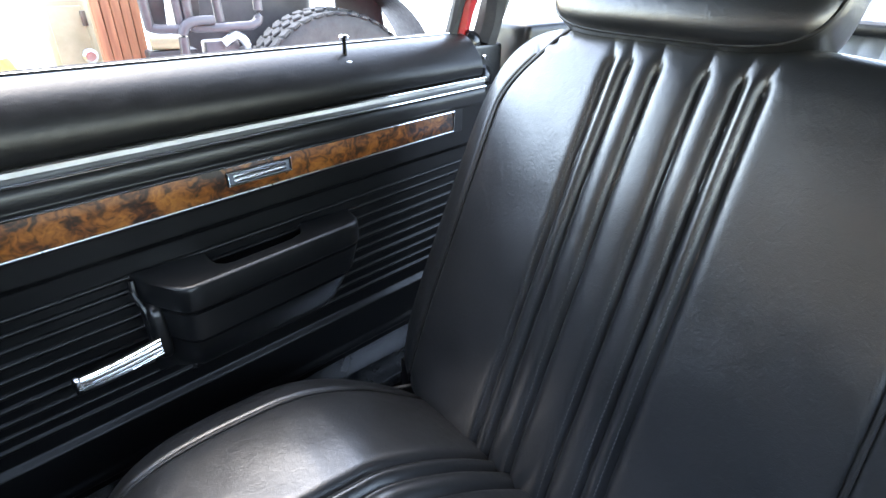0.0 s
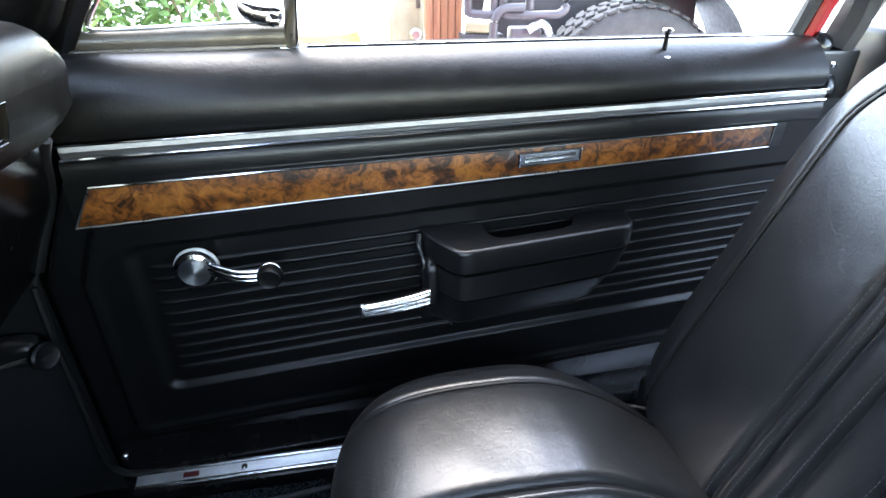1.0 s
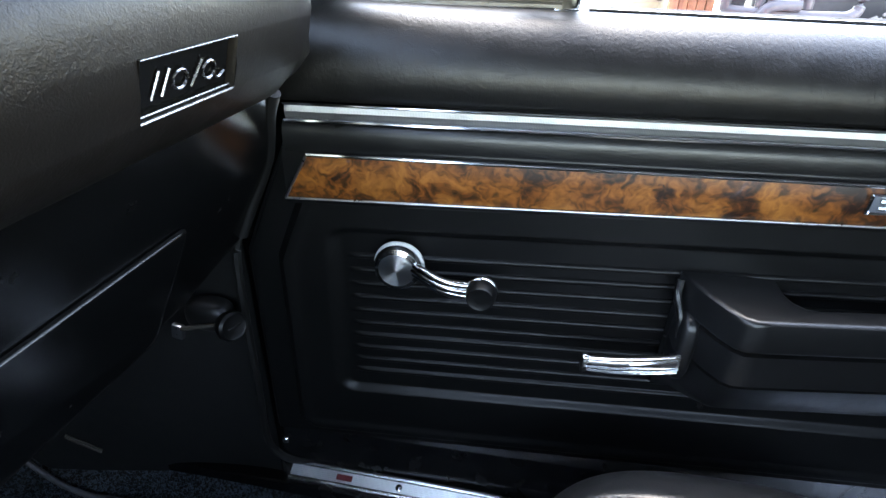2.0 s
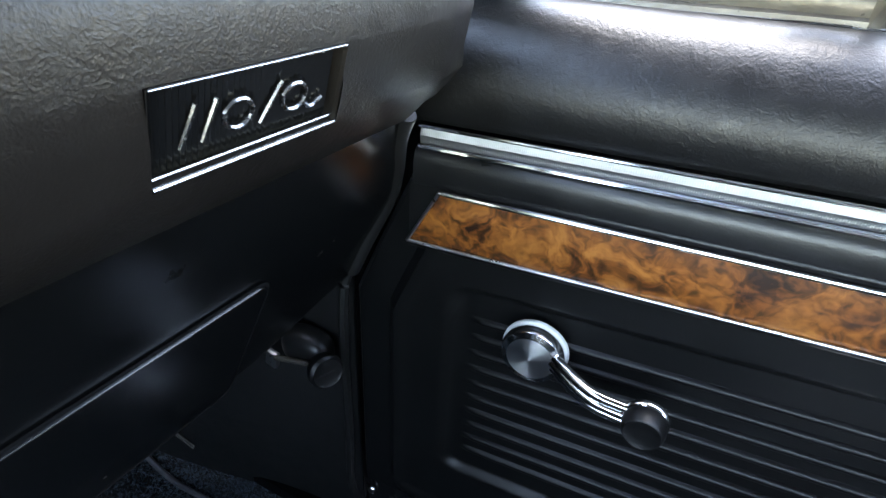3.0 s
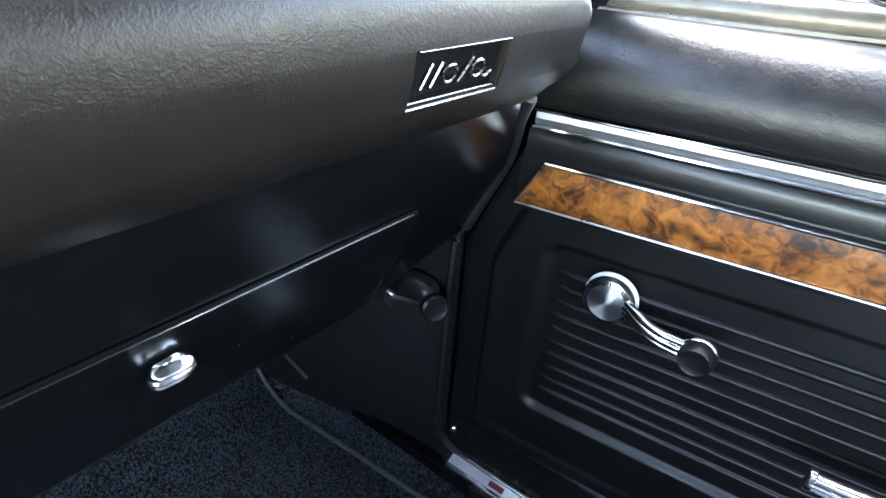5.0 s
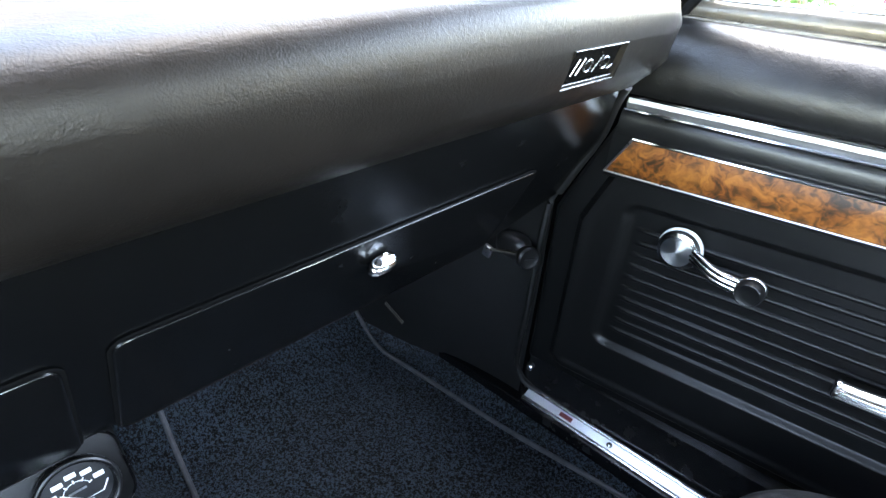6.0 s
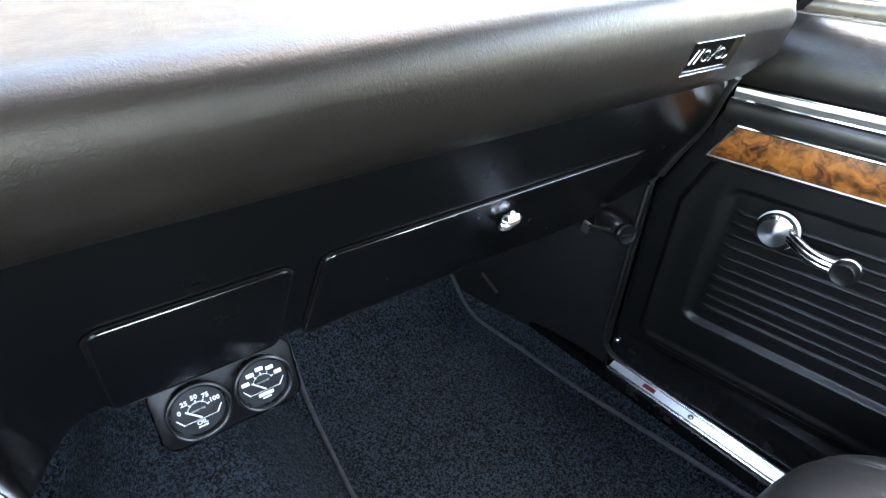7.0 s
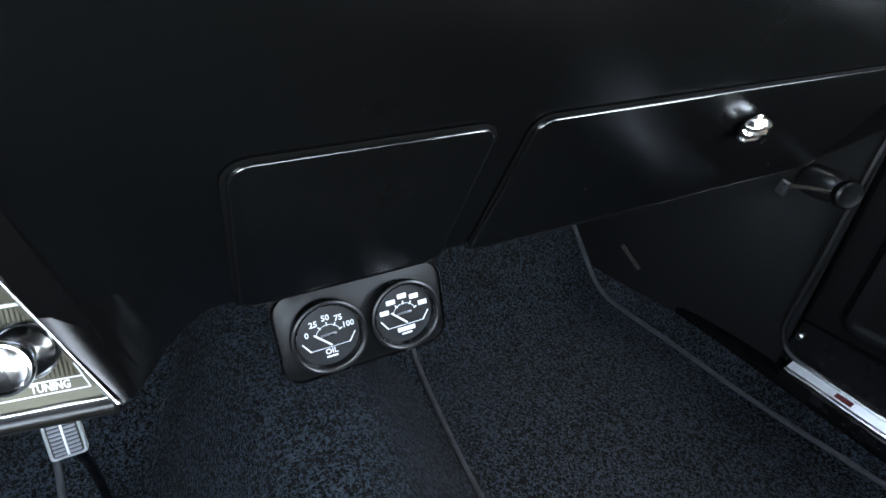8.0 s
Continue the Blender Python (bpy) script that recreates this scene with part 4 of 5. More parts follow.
def make_gauges():
    pod = thing("gauge_panel", (-0.235, 0.026, 0.41), "black two-gauge panel hung under the dashboard", "gauge panel")
    up = Vector((-0.30, 0, 0.95)).normalized()
    right = Vector((0, 1, 0))
    m = Matrix.Translation((-0.246, 0.037, 0.408)) @ Matrix((right, up, right.cross(up))).transposed().to_4x4()
    part("bracket", plate([(x, y) for x, y in round_rect(0.155, 0.083, 0.018, 6)], 0.004, m @ Matrix.Translation((0, 0.001, -0.004)), 0.0015), PANEL, pod)
    part("bracket_flange", moved(box(-0.0775, 0.0775, 0.030, 0.078, -0.0042, -0.0012, 0.001), m), PANEL, pod)
    part("rim_edge", frame_ring(0.155, 0.083, 0.018, 0.0022, 0.0035, m @ Matrix.Translation((0, 0.001, -0.001))), GLOSS, pod)
    marks = ("0", "25", "50", "75", "100")
    for k, u in enumerate((-0.035, 0.035)):
        g = m @ Matrix.Translation((u, 0, 0.001))
        gauge = part("gauge", lathe([(0.0315, 0.0), (0.0325, 0.004), (0.0325, 0.010), (0.031, 0.0125), (0.029, 0.012), (0.0275, 0.009), (0.0275, 0.0045)], g, 44, False), GLOSS, pod, "round gauge with white markings")
        part("chrome_ring", lathe([(0.0322, 0.0095), (0.0332, 0.0105), (0.0328, 0.0125), (0.0312, 0.0132), (0.030, 0.0125)], g, 44, False), SATINDARK, gauge)
        part("dial", lathe([(0.0278, 0.005), (0.001, 0.0062)], g, 44), DIAL, gauge)
        z = 0.0072
        g2 = g @ Matrix.Translation((0, 0, z))
        for q in range(5):
            a = radians(160 - 34 * q)
            c, s = math.cos(a), math.sin(a)
            part("tick", tube([g2 @ Vector((0.0105 * c, 0.0105 * s - 0.001, 0)), g2 @ Vector((0.0135 * c, 0.0135 * s - 0.001, 0))], 0.0007, 4), WHITEPAINT, gauge)
            if k == 0:
                part("numeral", lettering(marks[q], 0.0072, g2 @ Matrix.Translation((0.0195 * c, 0.0175 * s - 0.001, 0)), 0.0002), WHITEPAINT, gauge)
            else:
                part("numeral", plate(round_rect(0.0085, 0.0045, 0.0006, 2), 0.0004, g2 @ Matrix.Translation((0.020 * c, 0.0185 * s - 0.001, 0)), 0.0001), WHITEPAINT, gauge)
        arc = [g2 @ Vector((0.0112 * math.cos(radians(160 - 136 * q / 16)), 0.0112 * math.sin(radians(160 - 136 * q / 16)) - 0.001, 0)) for q in range(17)]
        part("scale_arc", tube(arc, 0.00035, 4), WHITEPAINT, gauge)
        part("needle", tube([g2 @ Vector((-0.0125, 0.004, 0.001)), g2 @ Vector((0.001, -0.0085, 0.001))], 0.0009, 6), WHITEPAINT, gauge)
        for sx in (-1, 1):
            part("scale_bracket", tube([g2 @ Vector((sx * 0.023, -0.002, 0)), g2 @ Vector((sx * 0.017, -0.0105, 0))], 0.0007, 4), WHITEPAINT, gauge)
        part("scale_line", tube([g2 @ Vector((-0.017, -0.0105, 0)), g2 @ Vector((0.017, -0.0105, 0))], 0.0003, 4), WHITEPAINT, gauge)
        part("maker_mark", plate(round_rect(0.014, 0.002, 0.0005, 2), 0.0003, g2 @ Matrix.Translation((0.0, 0.001, 0)), 0.0001), SATIN, gauge)
        if k == 0:
            part("word", lettering("OIL", 0.007, g2 @ Matrix.Translation((0, -0.0145, 0)), 0.0002), WHITEPAINT, gauge)
        else:
            part("word", plate(round_rect(0.017, 0.0042, 0.0006, 2), 0.0003, g2 @ Matrix.Translation((0, -0.0145, 0)), 0.0001), WHITEPAINT, gauge)
        part("word", plate(round_rect(0.010, 0.0016, 0.0004, 2), 0.0003, g2 @ Matrix.Translation((0, -0.019, 0)), 0.0001), WHITEPAINT, gauge)
        part("case", lathe([(0.029, -0.045), (0.029, 0.0)], g, 28), PAINT, gauge)
    set_dash(pod)
    return pod


make_gauges()


def make_pedal():
    pedal = thing("pedal", (-0.52, -0.27, 0.1), "ribbed pedal pad with bright metal trim", "pedal")
    up = Vector((-0.45, 0, 0.89)).normalized()
    right = Vector((0, 1, 0))
    m = Matrix.Translation((-0.36, -0.222, 0.302)) @ Matrix.Scale(0.45, 4) @ Matrix((right, up, right.cross(up))).transposed().to_4x4()
    pad = part("pedal_pad", plate(round_rect(0.058, 0.085, 0.008), 0.012, m, 0.003), RUBBER, pedal)
    for i in range(9):
        for sx in (-1, 1):
            part("rib", moved(box(sx * 0.013 - 0.0105, sx * 0.013 + 0.0105, -0.034 + i * 0.0085 - 0.0026, -0.034 + i * 0.0085 + 0.0026, 0.011, 0.0155, 0.001, 1), m), PEDALGREY, pad)
    part("bright_trim", frame_ring(0.066, 0.093, 0.01, 0.007, 0.017, m), ALUMINIUM, pedal, "bright trim frame")
    part("centre_trim", moved(box(-0.002, 0.002, -0.04, 0.04, 0.011, 0.0165, 0.0008), m), ALUMINIUM, pedal)
    part("arm", tube(spline([(-0.366, -0.224, 0.304), (-0.43, -0.228, 0.37), (-0.5, -0.23, 0.47)], 6), 0.007, 8), PAINT, pedal)
    part("foot", tube(spline([(-0.364, -0.222, 0.29), (-0.40, -0.226, 0.2), (-0.43, -0.235, 0.1)], 6), 0.005, 8), PAINT, pedal)
    return pedal


ALUMINIUM = surface("bright_aluminium", (0.62, 0.63, 0.64), (0.74, 0.75, 0.76), (0.35, 0.5), metal=0.4, relief=0)
PEDALGREY = surface("pedal_rubber", (0.16, 0.17, 0.185), (0.26, 0.27, 0.29), (0.5, 0.7), relief=0.0001)
make_pedal()


# ---- seats ----
CUSHION_SEAMS = (-0.111, -0.087, -0.055, -0.003, 0.029, 0.053)
BACK_SEAMS = (-0.082, -0.060, -0.022, 0.031, 0.068, 0.092)


def pleat(v, seams):
    """The rolls between sewn seams across the middle of a cushion."""
    d = min(abs(v - s) for s in seams)
    h = -0.0092 * math.exp(-((d / 0.0058) ** 1.3))
    for a, b2 in zip(seams, seams[1:]):
        if a <= v <= b2:
            t = (v - a) / (b2 - a)
            h += 0.002 * 4 * t * (1 - t)
    return h


def groove(d):
    return -0.005 * math.exp(-((d / 0.006) ** 2))


def make_bucket_seat():
    seat = thing("bucket_seat", (0.42, 0.345, 0.08), "black vinyl bucket seat with sewn pleats and headrest", "seat")
    cy, cx = 0.337, 0.42
    hx, hy, hz = 0.262, 0.282, 0.1

    def shape(p):
        u, v = p.x / hx, p.y / hy
        q = Vector(p)
        if p.z > 0:
            q.z += (0.045 * ((1 - u * u) if u > 0 else (1 - u ** 4)) + 0.012 * (1 - v * v)) * smooth01(0, 0.07, p.z)
            top = smooth01(0.035, 0.08, p.z)
            q.z += pleat(p.y, CUSHION_SEAMS) * top
            q.z += groove(abs(p.y) - 0.212) * top
            q.z += 0.0016 * noise.noise((p.x * 16, p.y * 16, 3)) * top
            q.z -= 0.125 * smooth01(-0.15, 1.15, u)
        q.x += -0.012 * (1 - v * v) if p.x < 0 else 0.0
        return Vector((cx + q.x, cy + q.y, 0.262 + q.z))

    cushion = part("seat_cushion", pillow((hx, hy, hz), 5.0, (60, 340, 24), shape), VINYL, seat, "black vinyl seat cushion")

    def top_at(x, y):
        best = shape(Vector((x - cx, y - cy, hz * (1 - abs((x - cx) / hx) ** 5 - abs((y - cy) / hy) ** 5) ** 0.2 if abs((x - cx) / hx) ** 5 + abs((y - cy) / hy) ** 5 < 1 else 0)))
        return best.z

    for s in (-1, 1):
        y = cy + s * 0.212
        line = [(cx + hx * u, y, top_at(cx + hx * u, y) + 0.002) for u in [-0.985 + 1.92 * i / 40 for i in range(41)]]
        line = [(cx - hx - 0.006, y, 0.22), (cx - hx - 0.004, y, 0.26)] + line
        part("piping", tube(line, 0.0034, 8), PIPING, cushion)
    # outer lower welt along the cushion's rim
    rim = []
    for i in range(80):
        a = 2 * math.pi * i / 80
        c, s2 = math.cos(a), math.sin(a)
        k = (abs(c) ** 5 + abs(s2) ** 5) ** -0.2
        rim.append((cx + (hx + 0.001) * k * c, cy + (hy + 0.001) * k * s2, 0.262))
    part("piping", tube(rim, 0.004, 8, closed=True), PIPING, cushion)
    part("seat_base", box(0.2, 0.66, 0.1, 0.58, 0.075, 0.19, 0.02, 3), PANEL, seat)

    # backrest, leaning to the rear
    bh, bt, bw = 0.301, 0.05, 0.306
    lean = Matrix.Translation((0.598, 0.321, 0.255)) @ Matrix.Rotation(radians(18.8), 4, "Y")

    def back_piping(w):
        """Half the width of the front panel, which narrows to a shoulder at the top."""
        return 0.254 - 0.08 * smooth01(0.78, 1.02, w) ** 1.4

    def back_shape(p):
        u, w = p.y / bw, min(max((p.z + bh) / (2 * bh), 0.0), 1.0)
        q = Vector(p)
        q.y *= 1.085 - 0.15 * w ** 1.2
        if p.x < 0:
            front = smooth01(0.0, -0.05, p.x)
            fade = smooth01(0.968, 0.915, w)
            q.x -= (0.016 * (1 - u * u)) * front
            q.x -= pleat(p.y, BACK_SEAMS) * front * fade
            q.x -= groove(abs(p.y) - back_piping(w)) * front
            q.x += 0.0014 * noise.noise((p.y * 12, p.z * 12, 7)) * front
        q.z += 0.006 * smooth01(1.0, 0.0, abs(u)) * smooth01(0.6, 1.0, w)
        return lean @ Vector((q.x + bt, q.y, q.z + bh))

    back = part("backrest", pillow((bt, bw, bh), 5.5, (16, 400, 80), back_shape), VINYL, seat, "black vinyl backrest with vertical pleats")

    def front_at(y, z):
        k = 1 - abs(y / bw) ** 5.5 - abs(z / bh) ** 5.5
        return back_shape(Vector((-bt * max(k, 0.0) ** (1 / 5.5), y, z)))

    for s in (-1, 1):
        line = [front_at(s * back_piping((q + 1) / 2), q * bh) for q in [-0.97 + 1.955 * i / 50 for i in range(51)]]
        line = [p + lean.to_3x3() @ Vector((-0.0015, 0, 0)) for p in line]
        part("piping", tube(line, 0.003, 8), PIPING, back)
        edge = []
        for i in range(61):
            a = math.pi * (-0.5 + i / 60)
            c, s2 = math.cos(a), math.sin(a)
            k = (abs(c) ** 5.5 + abs(s2) ** 5.5) ** (-1 / 5.5)
            edge.append(back_shape(Vector((-0.0001, s * (bw + 0.001) * k * c, bh * k * s2))))
        part("piping", tube(edge, 0.0034, 8), PIPING, back)
    for s in BACK_SEAMS:
        z = -bh * 0.9
        stitches, lift = [], lean.to_3x3() @ Vector((-0.0002, 0, 0))
        while z < bh * 0.8:
            y = s + 0.0062
            a, b2 = front_at(y, z), front_at(y, z + 0.0035)
            stitches.append(tube([a + lift, b2 + lift], 0.0006, 4))
            z += 0.0062
        part("stitching", join(*stitches), STITCH, back)

    head = lean @ Matrix.Translation((0.034, 0.043, 0.668)) @ Matrix.Rotation(radians(14), 4, "Y")

    def head_shape(p):
        q = Vector(p)
        q.x -= 0.008 * (1 - (p.y / 0.15) ** 2) * (1 if p.x < 0 else 0)
        return head @ q
    rest = part("headrest", pillow((0.047, 0.155, 0.085), 4.5, 40, head_shape), VINYL, seat, "padded headrest")
    seam = []
    for i in range(80):
        a = 2 * math.pi * i / 80
        c, s2 = math.cos(a), math.sin(a)
        k = (abs(c) ** 4.5 + abs(s2) ** 4.5) ** (-1 / 4.5)
        seam.append(head @ Vector((-0.026, 0.1525 * k * c, 0.0835 * k * s2)))
    part("piping", tube(seam, 0.0026, 8, closed=True), PIPING, rest)
    for y in (-0.06, 0.06):
        part("headrest_post", tube([head @ Vector((0.01, y, -0.12)), head @ Vector((0.01, y, -0.04))], 0.006, 10), CHROME, rest)
    part("hinge_cover", box(0.63, 0.69, 0.612, 0.634, 0.22, 0.30, 0.006), PANEL, seat)
    return seat


STITCH = surface("thread", (0.05, 0.05, 0.05), (0.1, 0.1, 0.1), (0.6, 0.8), relief=0)
make_bucket_seat()


def make_rear_seat():
    seat = thing("rear_seat", (1.5, 0.0, 0.2), "grey vinyl rear bench with vertical pleats", "seat")

    def cshape(p):
        q = Vector(p)
        q.z += 0.03 * (1 - (p.x / 0.3) ** 2) if p.z > 0 else 0
        return Vector((1.33 + q.x, q.y, 0.32 + q.z))
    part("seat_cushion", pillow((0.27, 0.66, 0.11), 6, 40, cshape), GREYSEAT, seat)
    lean = Matrix.Translation((1.5, 0, 0.35)) @ Matrix.Rotation(radians(22), 4, "Y")

    def bshape(p):
        q = Vector(p)
        if p.x < 0:
            q.x += 0.006 * sum(math.exp(-(((abs(p.y) - s) / 0.008) ** 2)) for s in (0.30, 0.34, 0.38, 0.42))
        return lean @ Vector((q.x + 0.06, q.y, q.z + 0.3))
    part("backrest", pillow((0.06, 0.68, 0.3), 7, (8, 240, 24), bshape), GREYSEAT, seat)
    return seat


make_rear_seat()


# ---- outside ----
def make_mirror():
    mir = thing("door_mirror", (0.1, 0.86, 0.78), "small chrome exterior door mirror", "mirror")
    part("stalk", tube(spline([(0.08, 0.85, 0.77), (0.085, 0.88, 0.785), (0.1, 0.93, 0.805)], 6), 0.012, 10), CHROME, mir)
    m = facing((0.1, 0.945, 0.825), (0.9, -0.4, 0.05))
    part("head", lathe([(0.012, -0.05), (0.035, -0.04), (0.052, -0.02), (0.058, 0.0), (0.056, 0.004), (0.05, 0.003), (0.001, 0.003)], m, 32), CHROME, mir)
    return mir


make_mirror()


def make_offroader():
    """The dark off-road truck beside the car: front wheel, bumper tubes, wing and body."""
    truck = thing("off_road_truck", (1.585, 2.62, GROUND), "dark lifted off-road truck with knobbly tyre", "truck")
    turn = Matrix.Translation((1.585, 2.62, GROUND + 0.475)) @ Matrix.Rotation(radians(-8), 4, "Z")
    axle = turn @ Matrix.Rotation(radians(90), 4, "X")
    prof = [(0.24, -0.13), (0.30, -0.15), (0.37, -0.152), (0.41, -0.14), (0.425, -0.12), (0.43, -0.06), (0.43, 0.0), (0.43, 0.06), (0.425, 0.12), (0.41, 0.14), (0.37, 0.152), (0.30, 0.15), (0.24, 0.13)]
    wheel = part("wheel", lathe([(0.23, -0.12), (0.2, -0.06), (0.08, -0.05), (0.07, -0.09), (0.001, -0.09)], axle, 36), SATIN, truck)
    part("tyre", grid([[axle @ Vector((r * math.cos(a), r * math.sin(a), h)) for a in [2 * math.pi * q / 64 for q in range(64)]] for r, h in prof], closed_u=True, closed_v=True), TYRE, wheel, "worn knobbly tyre")
    lugs = []
    for i in range(46):
        a = 2 * math.pi * i / 46
        for j, (z0, z1, da) in enumerate(((-0.148, -0.085, 0.0), (-0.075, -0.01, 0.5), (0.0, 0.07, 0.15), (0.08, 0.148, 0.6))):
            r0 = 0.418 if j in (0, 3) else 0.428
            b = box(r0, r0 + 0.013, -0.0215, 0.0215, z0, z1, 0.004, 1)
            lugs.append(moved(b, axle @ Matrix.Rotation(a + da * 2 * math.pi / 46, 4, "Z") @ Matrix.Rotation(0.25 * (1 if j % 2 else -1), 4, "X")))
    part("tread", join(*lugs), TYRE, wheel)["kind"] = "stuff"
    arch = [turn @ Vector((0.52 * math.cos(a), 0.0, 0.05 + 0.52 * math.sin(a))) for a in [radians(-5 + 100 * q / 14) for q in range(15)]]
    part("wing_flare", grid([[p + turn.to_3x3() @ Vector((0, w, 0)) for p in arch] for w in (-0.2, -0.17, 0.1, 0.2)]), OFFROAD, truck)
    flap = [(0.16, -0.2), (0.45, -0.2), (0.34, 0.62), (0.1, 0.62)]
    part("mud_flap", grid([[turn @ Vector((x, y, z)) for x, z in flap] for y in (0.16, 0.185)], closed_u=True, caps=True), OFFROAD, truck, "dark mud flap")
    part("inner_wing", moved(box(-0.62, 0.05, 0.36, 0.9, -0.1, 0.62, 0.04, 3), turn), OFFROAD, truck)
    part("axle_beam", tube([turn @ Vector((0, 0.1, 0)), turn @ Vector((0, 1.3, 0))], 0.06, 12), OFFROAD, truck)
    for pts in (
        [(0.9, 2.47, 0.98), (0.9, 2.47, 0.72), (0.905, 2.47, 0.65), (0.94, 2.47, 0.632), (1.1, 2.46, 0.632), (1.16, 2.46, 0.64), (1.185, 2.47, 0.69), (1.19, 2.49, 0.98)],
        [(0.85, 2.44, 0.2), (0.855, 2.44, 0.56), (0.865, 2.44, 0.63), (0.9, 2.44, 0.66), (0.99, 2.46, 0.662)],
        [(0.75, 2.5, 0.98), (0.755, 2.5, 0.68), (0.77, 2.5, 0.638), (0.86, 2.47, 0.634)],
        [(0.865, 2.5, 0.98), (0.868, 2.48, 0.64)],
        [(1.02, 2.52, 0.98), (1.03, 2.5, 0.65)],
    ):
        part("bumper_tube", tube(spline(pts, 6), 0.0185, 10), GREYTUBE, truck, "grey bumper tube")
    for x0, x1, y in ((0.785, 0.845, 2.54), (0.915, 0.975, 2.54)):
        part("winch_plate", moved(box(-0.5 * (x1 - x0), 0.5 * (x1 - x0), -0.006, 0.006, -0.17, 0.17, 0.004), Matrix.Translation(((x0 + x1) / 2, y, 0.8)) @ Matrix.Rotation(radians(5), 4, "Y")), OFFROAD, truck)
    part("bumper_beam", box(0.74, 0.93, 2.53, 2.62, 0.42, 0.55, 0.01), OFFROAD, truck)
    part("bumper_bracket", box(0.95, 1.09, 2.48, 2.56, 0.36, 0.58, 0.012), GREYTUBE, truck)
    part("winch_drum", tube([(0.76, 2.56, 0.578), (0.9, 2.55, 0.572)], 0.026, 14), TAN, truck, "tan winch drum")
    part("tow_hook", tube(spline([(1.06, 2.55, 0.50), (1.11, 2.45, 0.55), (1.07, 2.44, 0.6), (1.02, 2.46, 0.57)], 6), 0.018, 8), SATIN, truck)
    return truck


GREYTUBE = surface("grey_tube", (0.035, 0.03, 0.033), (0.07, 0.06, 0.066), (0.4, 0.55), metal=0.2, grain=200, relief=0.0005, patch=9)
make_offroader()


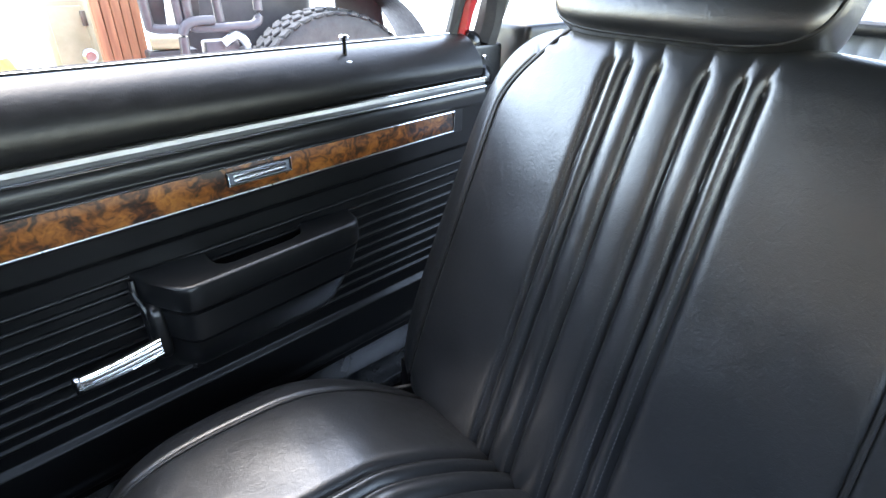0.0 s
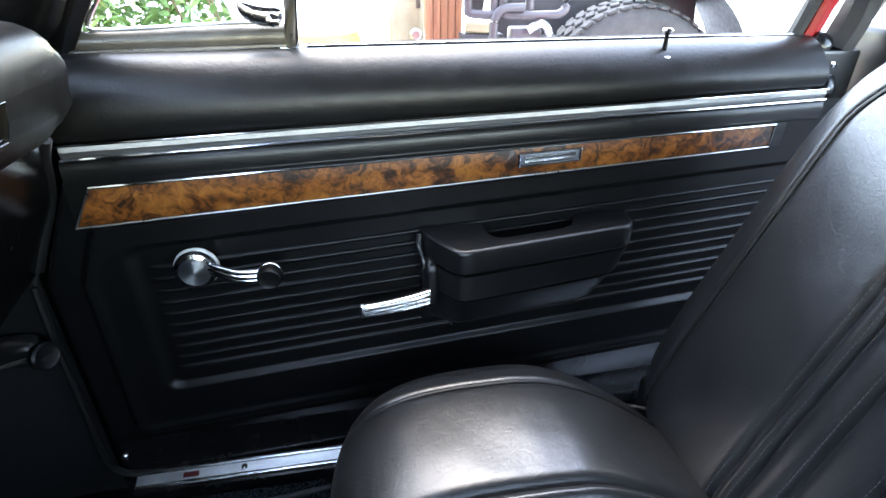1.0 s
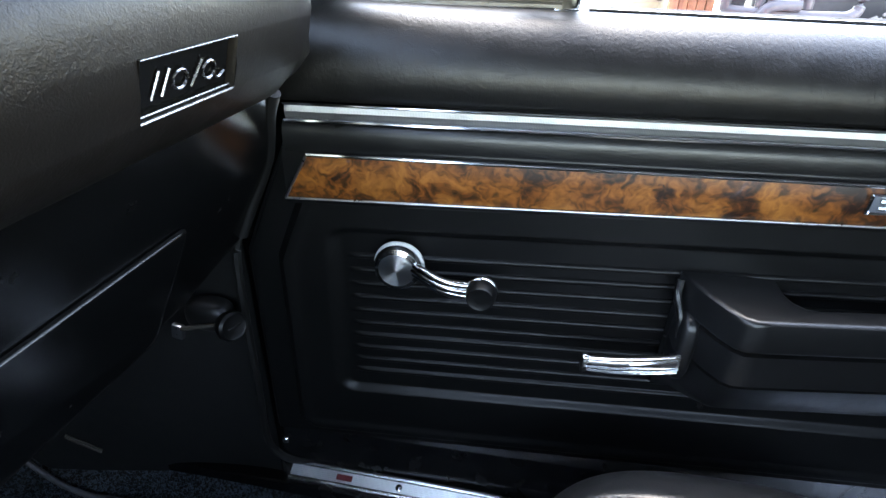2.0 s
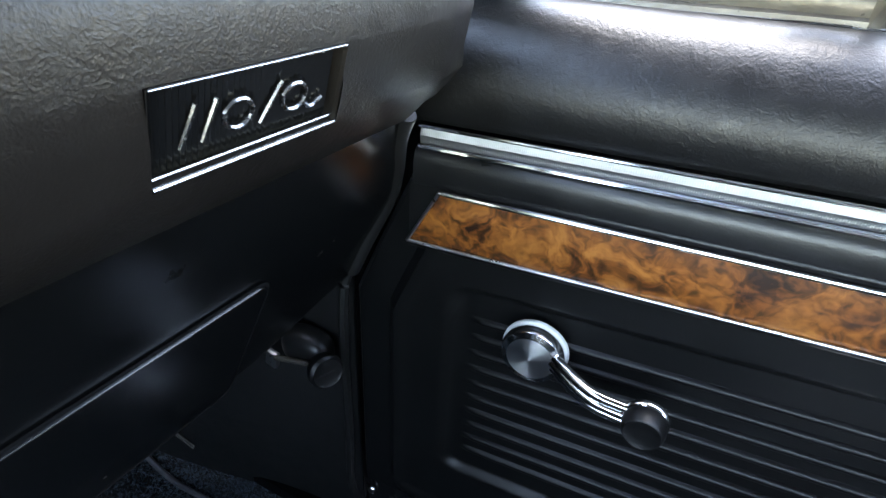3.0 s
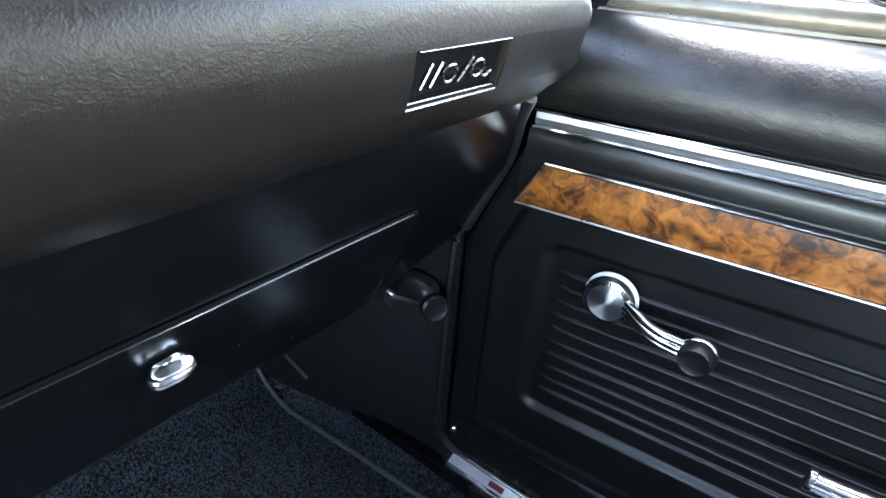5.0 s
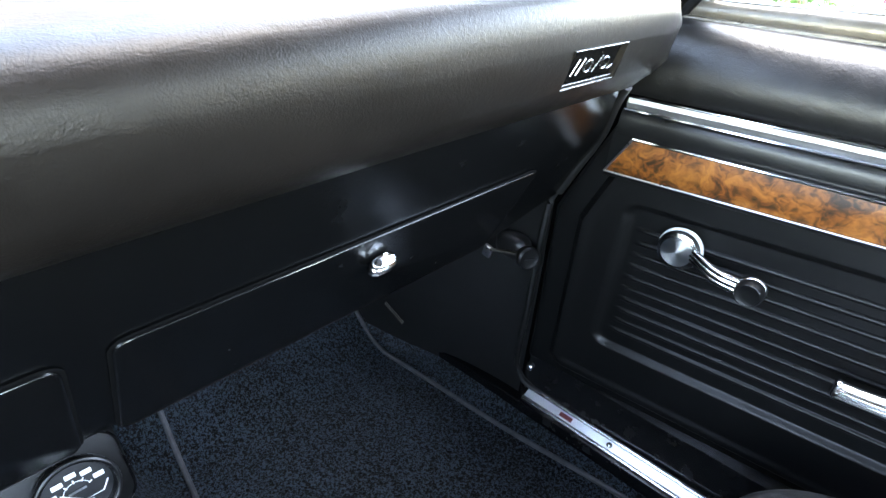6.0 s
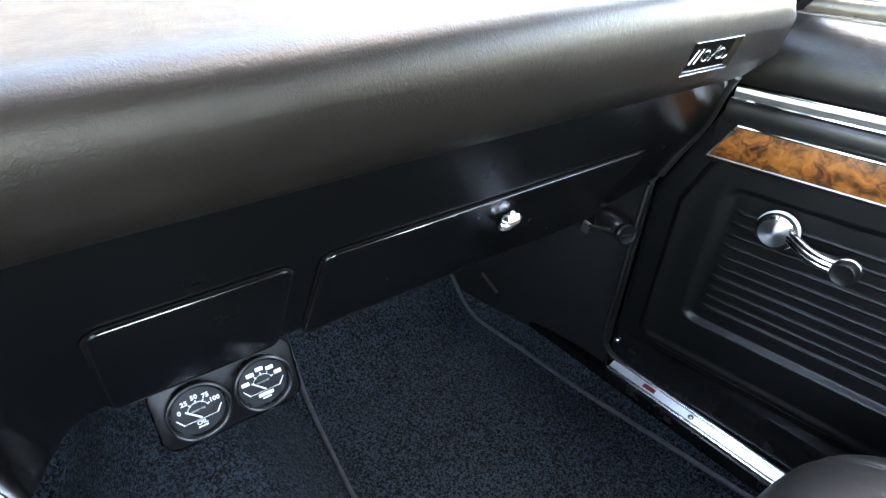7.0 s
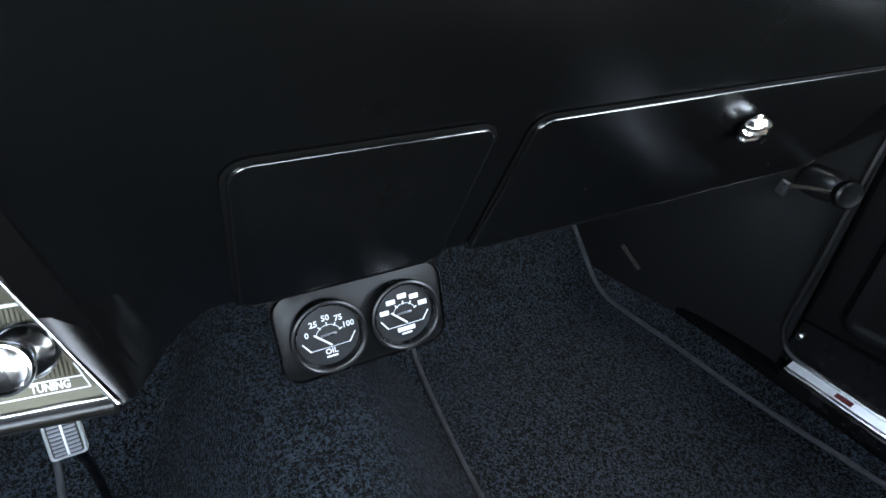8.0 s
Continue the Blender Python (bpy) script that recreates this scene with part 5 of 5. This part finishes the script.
def make_planks():
    stack = thing("timber_stack", (0.69, 2.77, GROUND), "stack of reddish cedar planks standing upright", "timber")
    for i in range(5):
        x = 0.572 + i * 0.033
        part("plank", moved(box(-0.0165, 0.0165, -0.03, 0.03, 0, 1.1 + 0.03 * (i % 3), 0.003), Matrix.Translation((x + 0.06, 2.75 + 0.012 * i, GROUND)) @ Matrix.Rotation(radians(0.3 * (i - 2)), 4, "Y")), PLANK, stack)
    cab = thing("equipment_cabinet", (0.55, 3.1, GROUND), "tan metal equipment cabinet with rounded top", "cabinet")
    part("cabinet_body", box(0.455, 0.64, 2.95, 3.3, GROUND, 0.76, 0.05, 4), TAN, cab)
    part("cabinet_door", box(0.475, 0.605, 2.935, 2.952, GROUND + 0.1, 0.7, 0.006), TAN, cab)
    part("hinge", box(0.59, 0.612, 2.925, 2.95, 0.62, 0.68, 0.003), DULLSTEEL, cab)
    part("valve", lathe([(0.03, 0), (0.03, 0.02), (0.02, 0.03), (0.001, 0.03)], facing((0.585, 2.935, 0.5), (0, -1, 0)), 18), SATIN, cab)
    toy = thing("drum", (0.1, 3.0, GROUND), "yellow plastic drum standing on concrete", "drum")
    part("drum_shell", lathe([(0.2, 0), (0.23, 0.05), (0.23, 0.62), (0.2, 0.7), (0.18, 0.7), (0.001, 0.69)], Matrix.Translation((0.1, 3.0, GROUND)) @ Matrix.Diagonal((1, 1, 1.08, 1)), 28), YELLOW, toy)
    # added out of view: blocks low sky ahead and browns the seat's reflections
    tagged(solid("light_block_front", box(-3.6, -3.45, -7.0, 2.2, GROUND, 3.3, 0.004), LIGHTBLOCK), "unseen brown screen added ahead of the car to block sky light", "wall", kind="structure")
    tagged(solid("wall_yard", box(3.0, 6.5, 5.2, 5.3, GROUND, 2.4, 0.004), SHEDWALL), "pale sunlit shed wall", "wall", kind="structure")
    return stack


# for the unseen screen ahead, brown to tint what the vinyl reflects
LIGHTBLOCK = surface("light_block_brown", (0.2, 0.15, 0.11), (0.27, 0.21, 0.16), (0.7, 0.85), grain=200, relief=0.001, patch=2)
YELLOW = surface("yellow_plastic", (0.6, 0.45, 0.05), (0.7, 0.55, 0.1), (0.4, 0.55), relief=0)
make_planks()


def make_bush():
    rng = random.Random(5)
    bush = thing("bush", (-1.2, 4.2, GROUND), "dense sunlit leafy green bush", "bush")
    stems = []
    for i in range(14):
        x, y = -1.3 + rng.uniform(-1.0, 1.0), 4.1 + rng.uniform(-0.3, 0.5)
        stems.append(tube(spline([(x, y, GROUND), (x + rng.uniform(-0.1, 0.1), y, 0.3), (x + rng.uniform(-0.25, 0.25), y + rng.uniform(-0.2, 0.2), 1.0)], 4), lambda u: 0.014 - 0.009 * u, 6))
    part("stems", join(*stems), STEM, bush)
    bm = bmesh.new()
    for i in range(5200):
        a, r = rng.uniform(0, 2 * math.pi), rng.random() ** 0.45
        h = rng.random()
        c = Vector((-1.3 + 1.35 * r * math.cos(a) * (1 - 0.3 * h), 4.15 + 0.55 * r * math.sin(a) * (1 - 0.3 * h), GROUND + 0.05 + 1.35 * h + 0.15 * noise.noise((math.cos(a) * 2, math.sin(a) * 2, h * 3))))
        s = rng.uniform(0.03, 0.06)
        m = Matrix.Translation(c) @ Euler((rng.uniform(-0.9, 0.9), rng.uniform(-0.9, 0.9), rng.uniform(0, 6.3))).to_matrix().to_4x4()
        vs = [bm.verts.new(m @ Vector(p)) for p in ((-s, 0, 0), (-s * 0.3, -s * 0.42, s * 0.12), (s * 0.5, -s * 0.35, s * 0.1), (s * 1.1, 0, -s * 0.2), (s * 0.5, s * 0.35, s * 0.1), (-s * 0.3, s * 0.42, s * 0.12))]
        bm.faces.new(vs)
    part("leaves", bm, LEAF, bush, smooth=False)["kind"] = "stuff"
    return bush


STEM = surface("stem", (0.08, 0.06, 0.03), (0.14, 0.1, 0.05), (0.7, 0.9), relief=0)
make_bush()
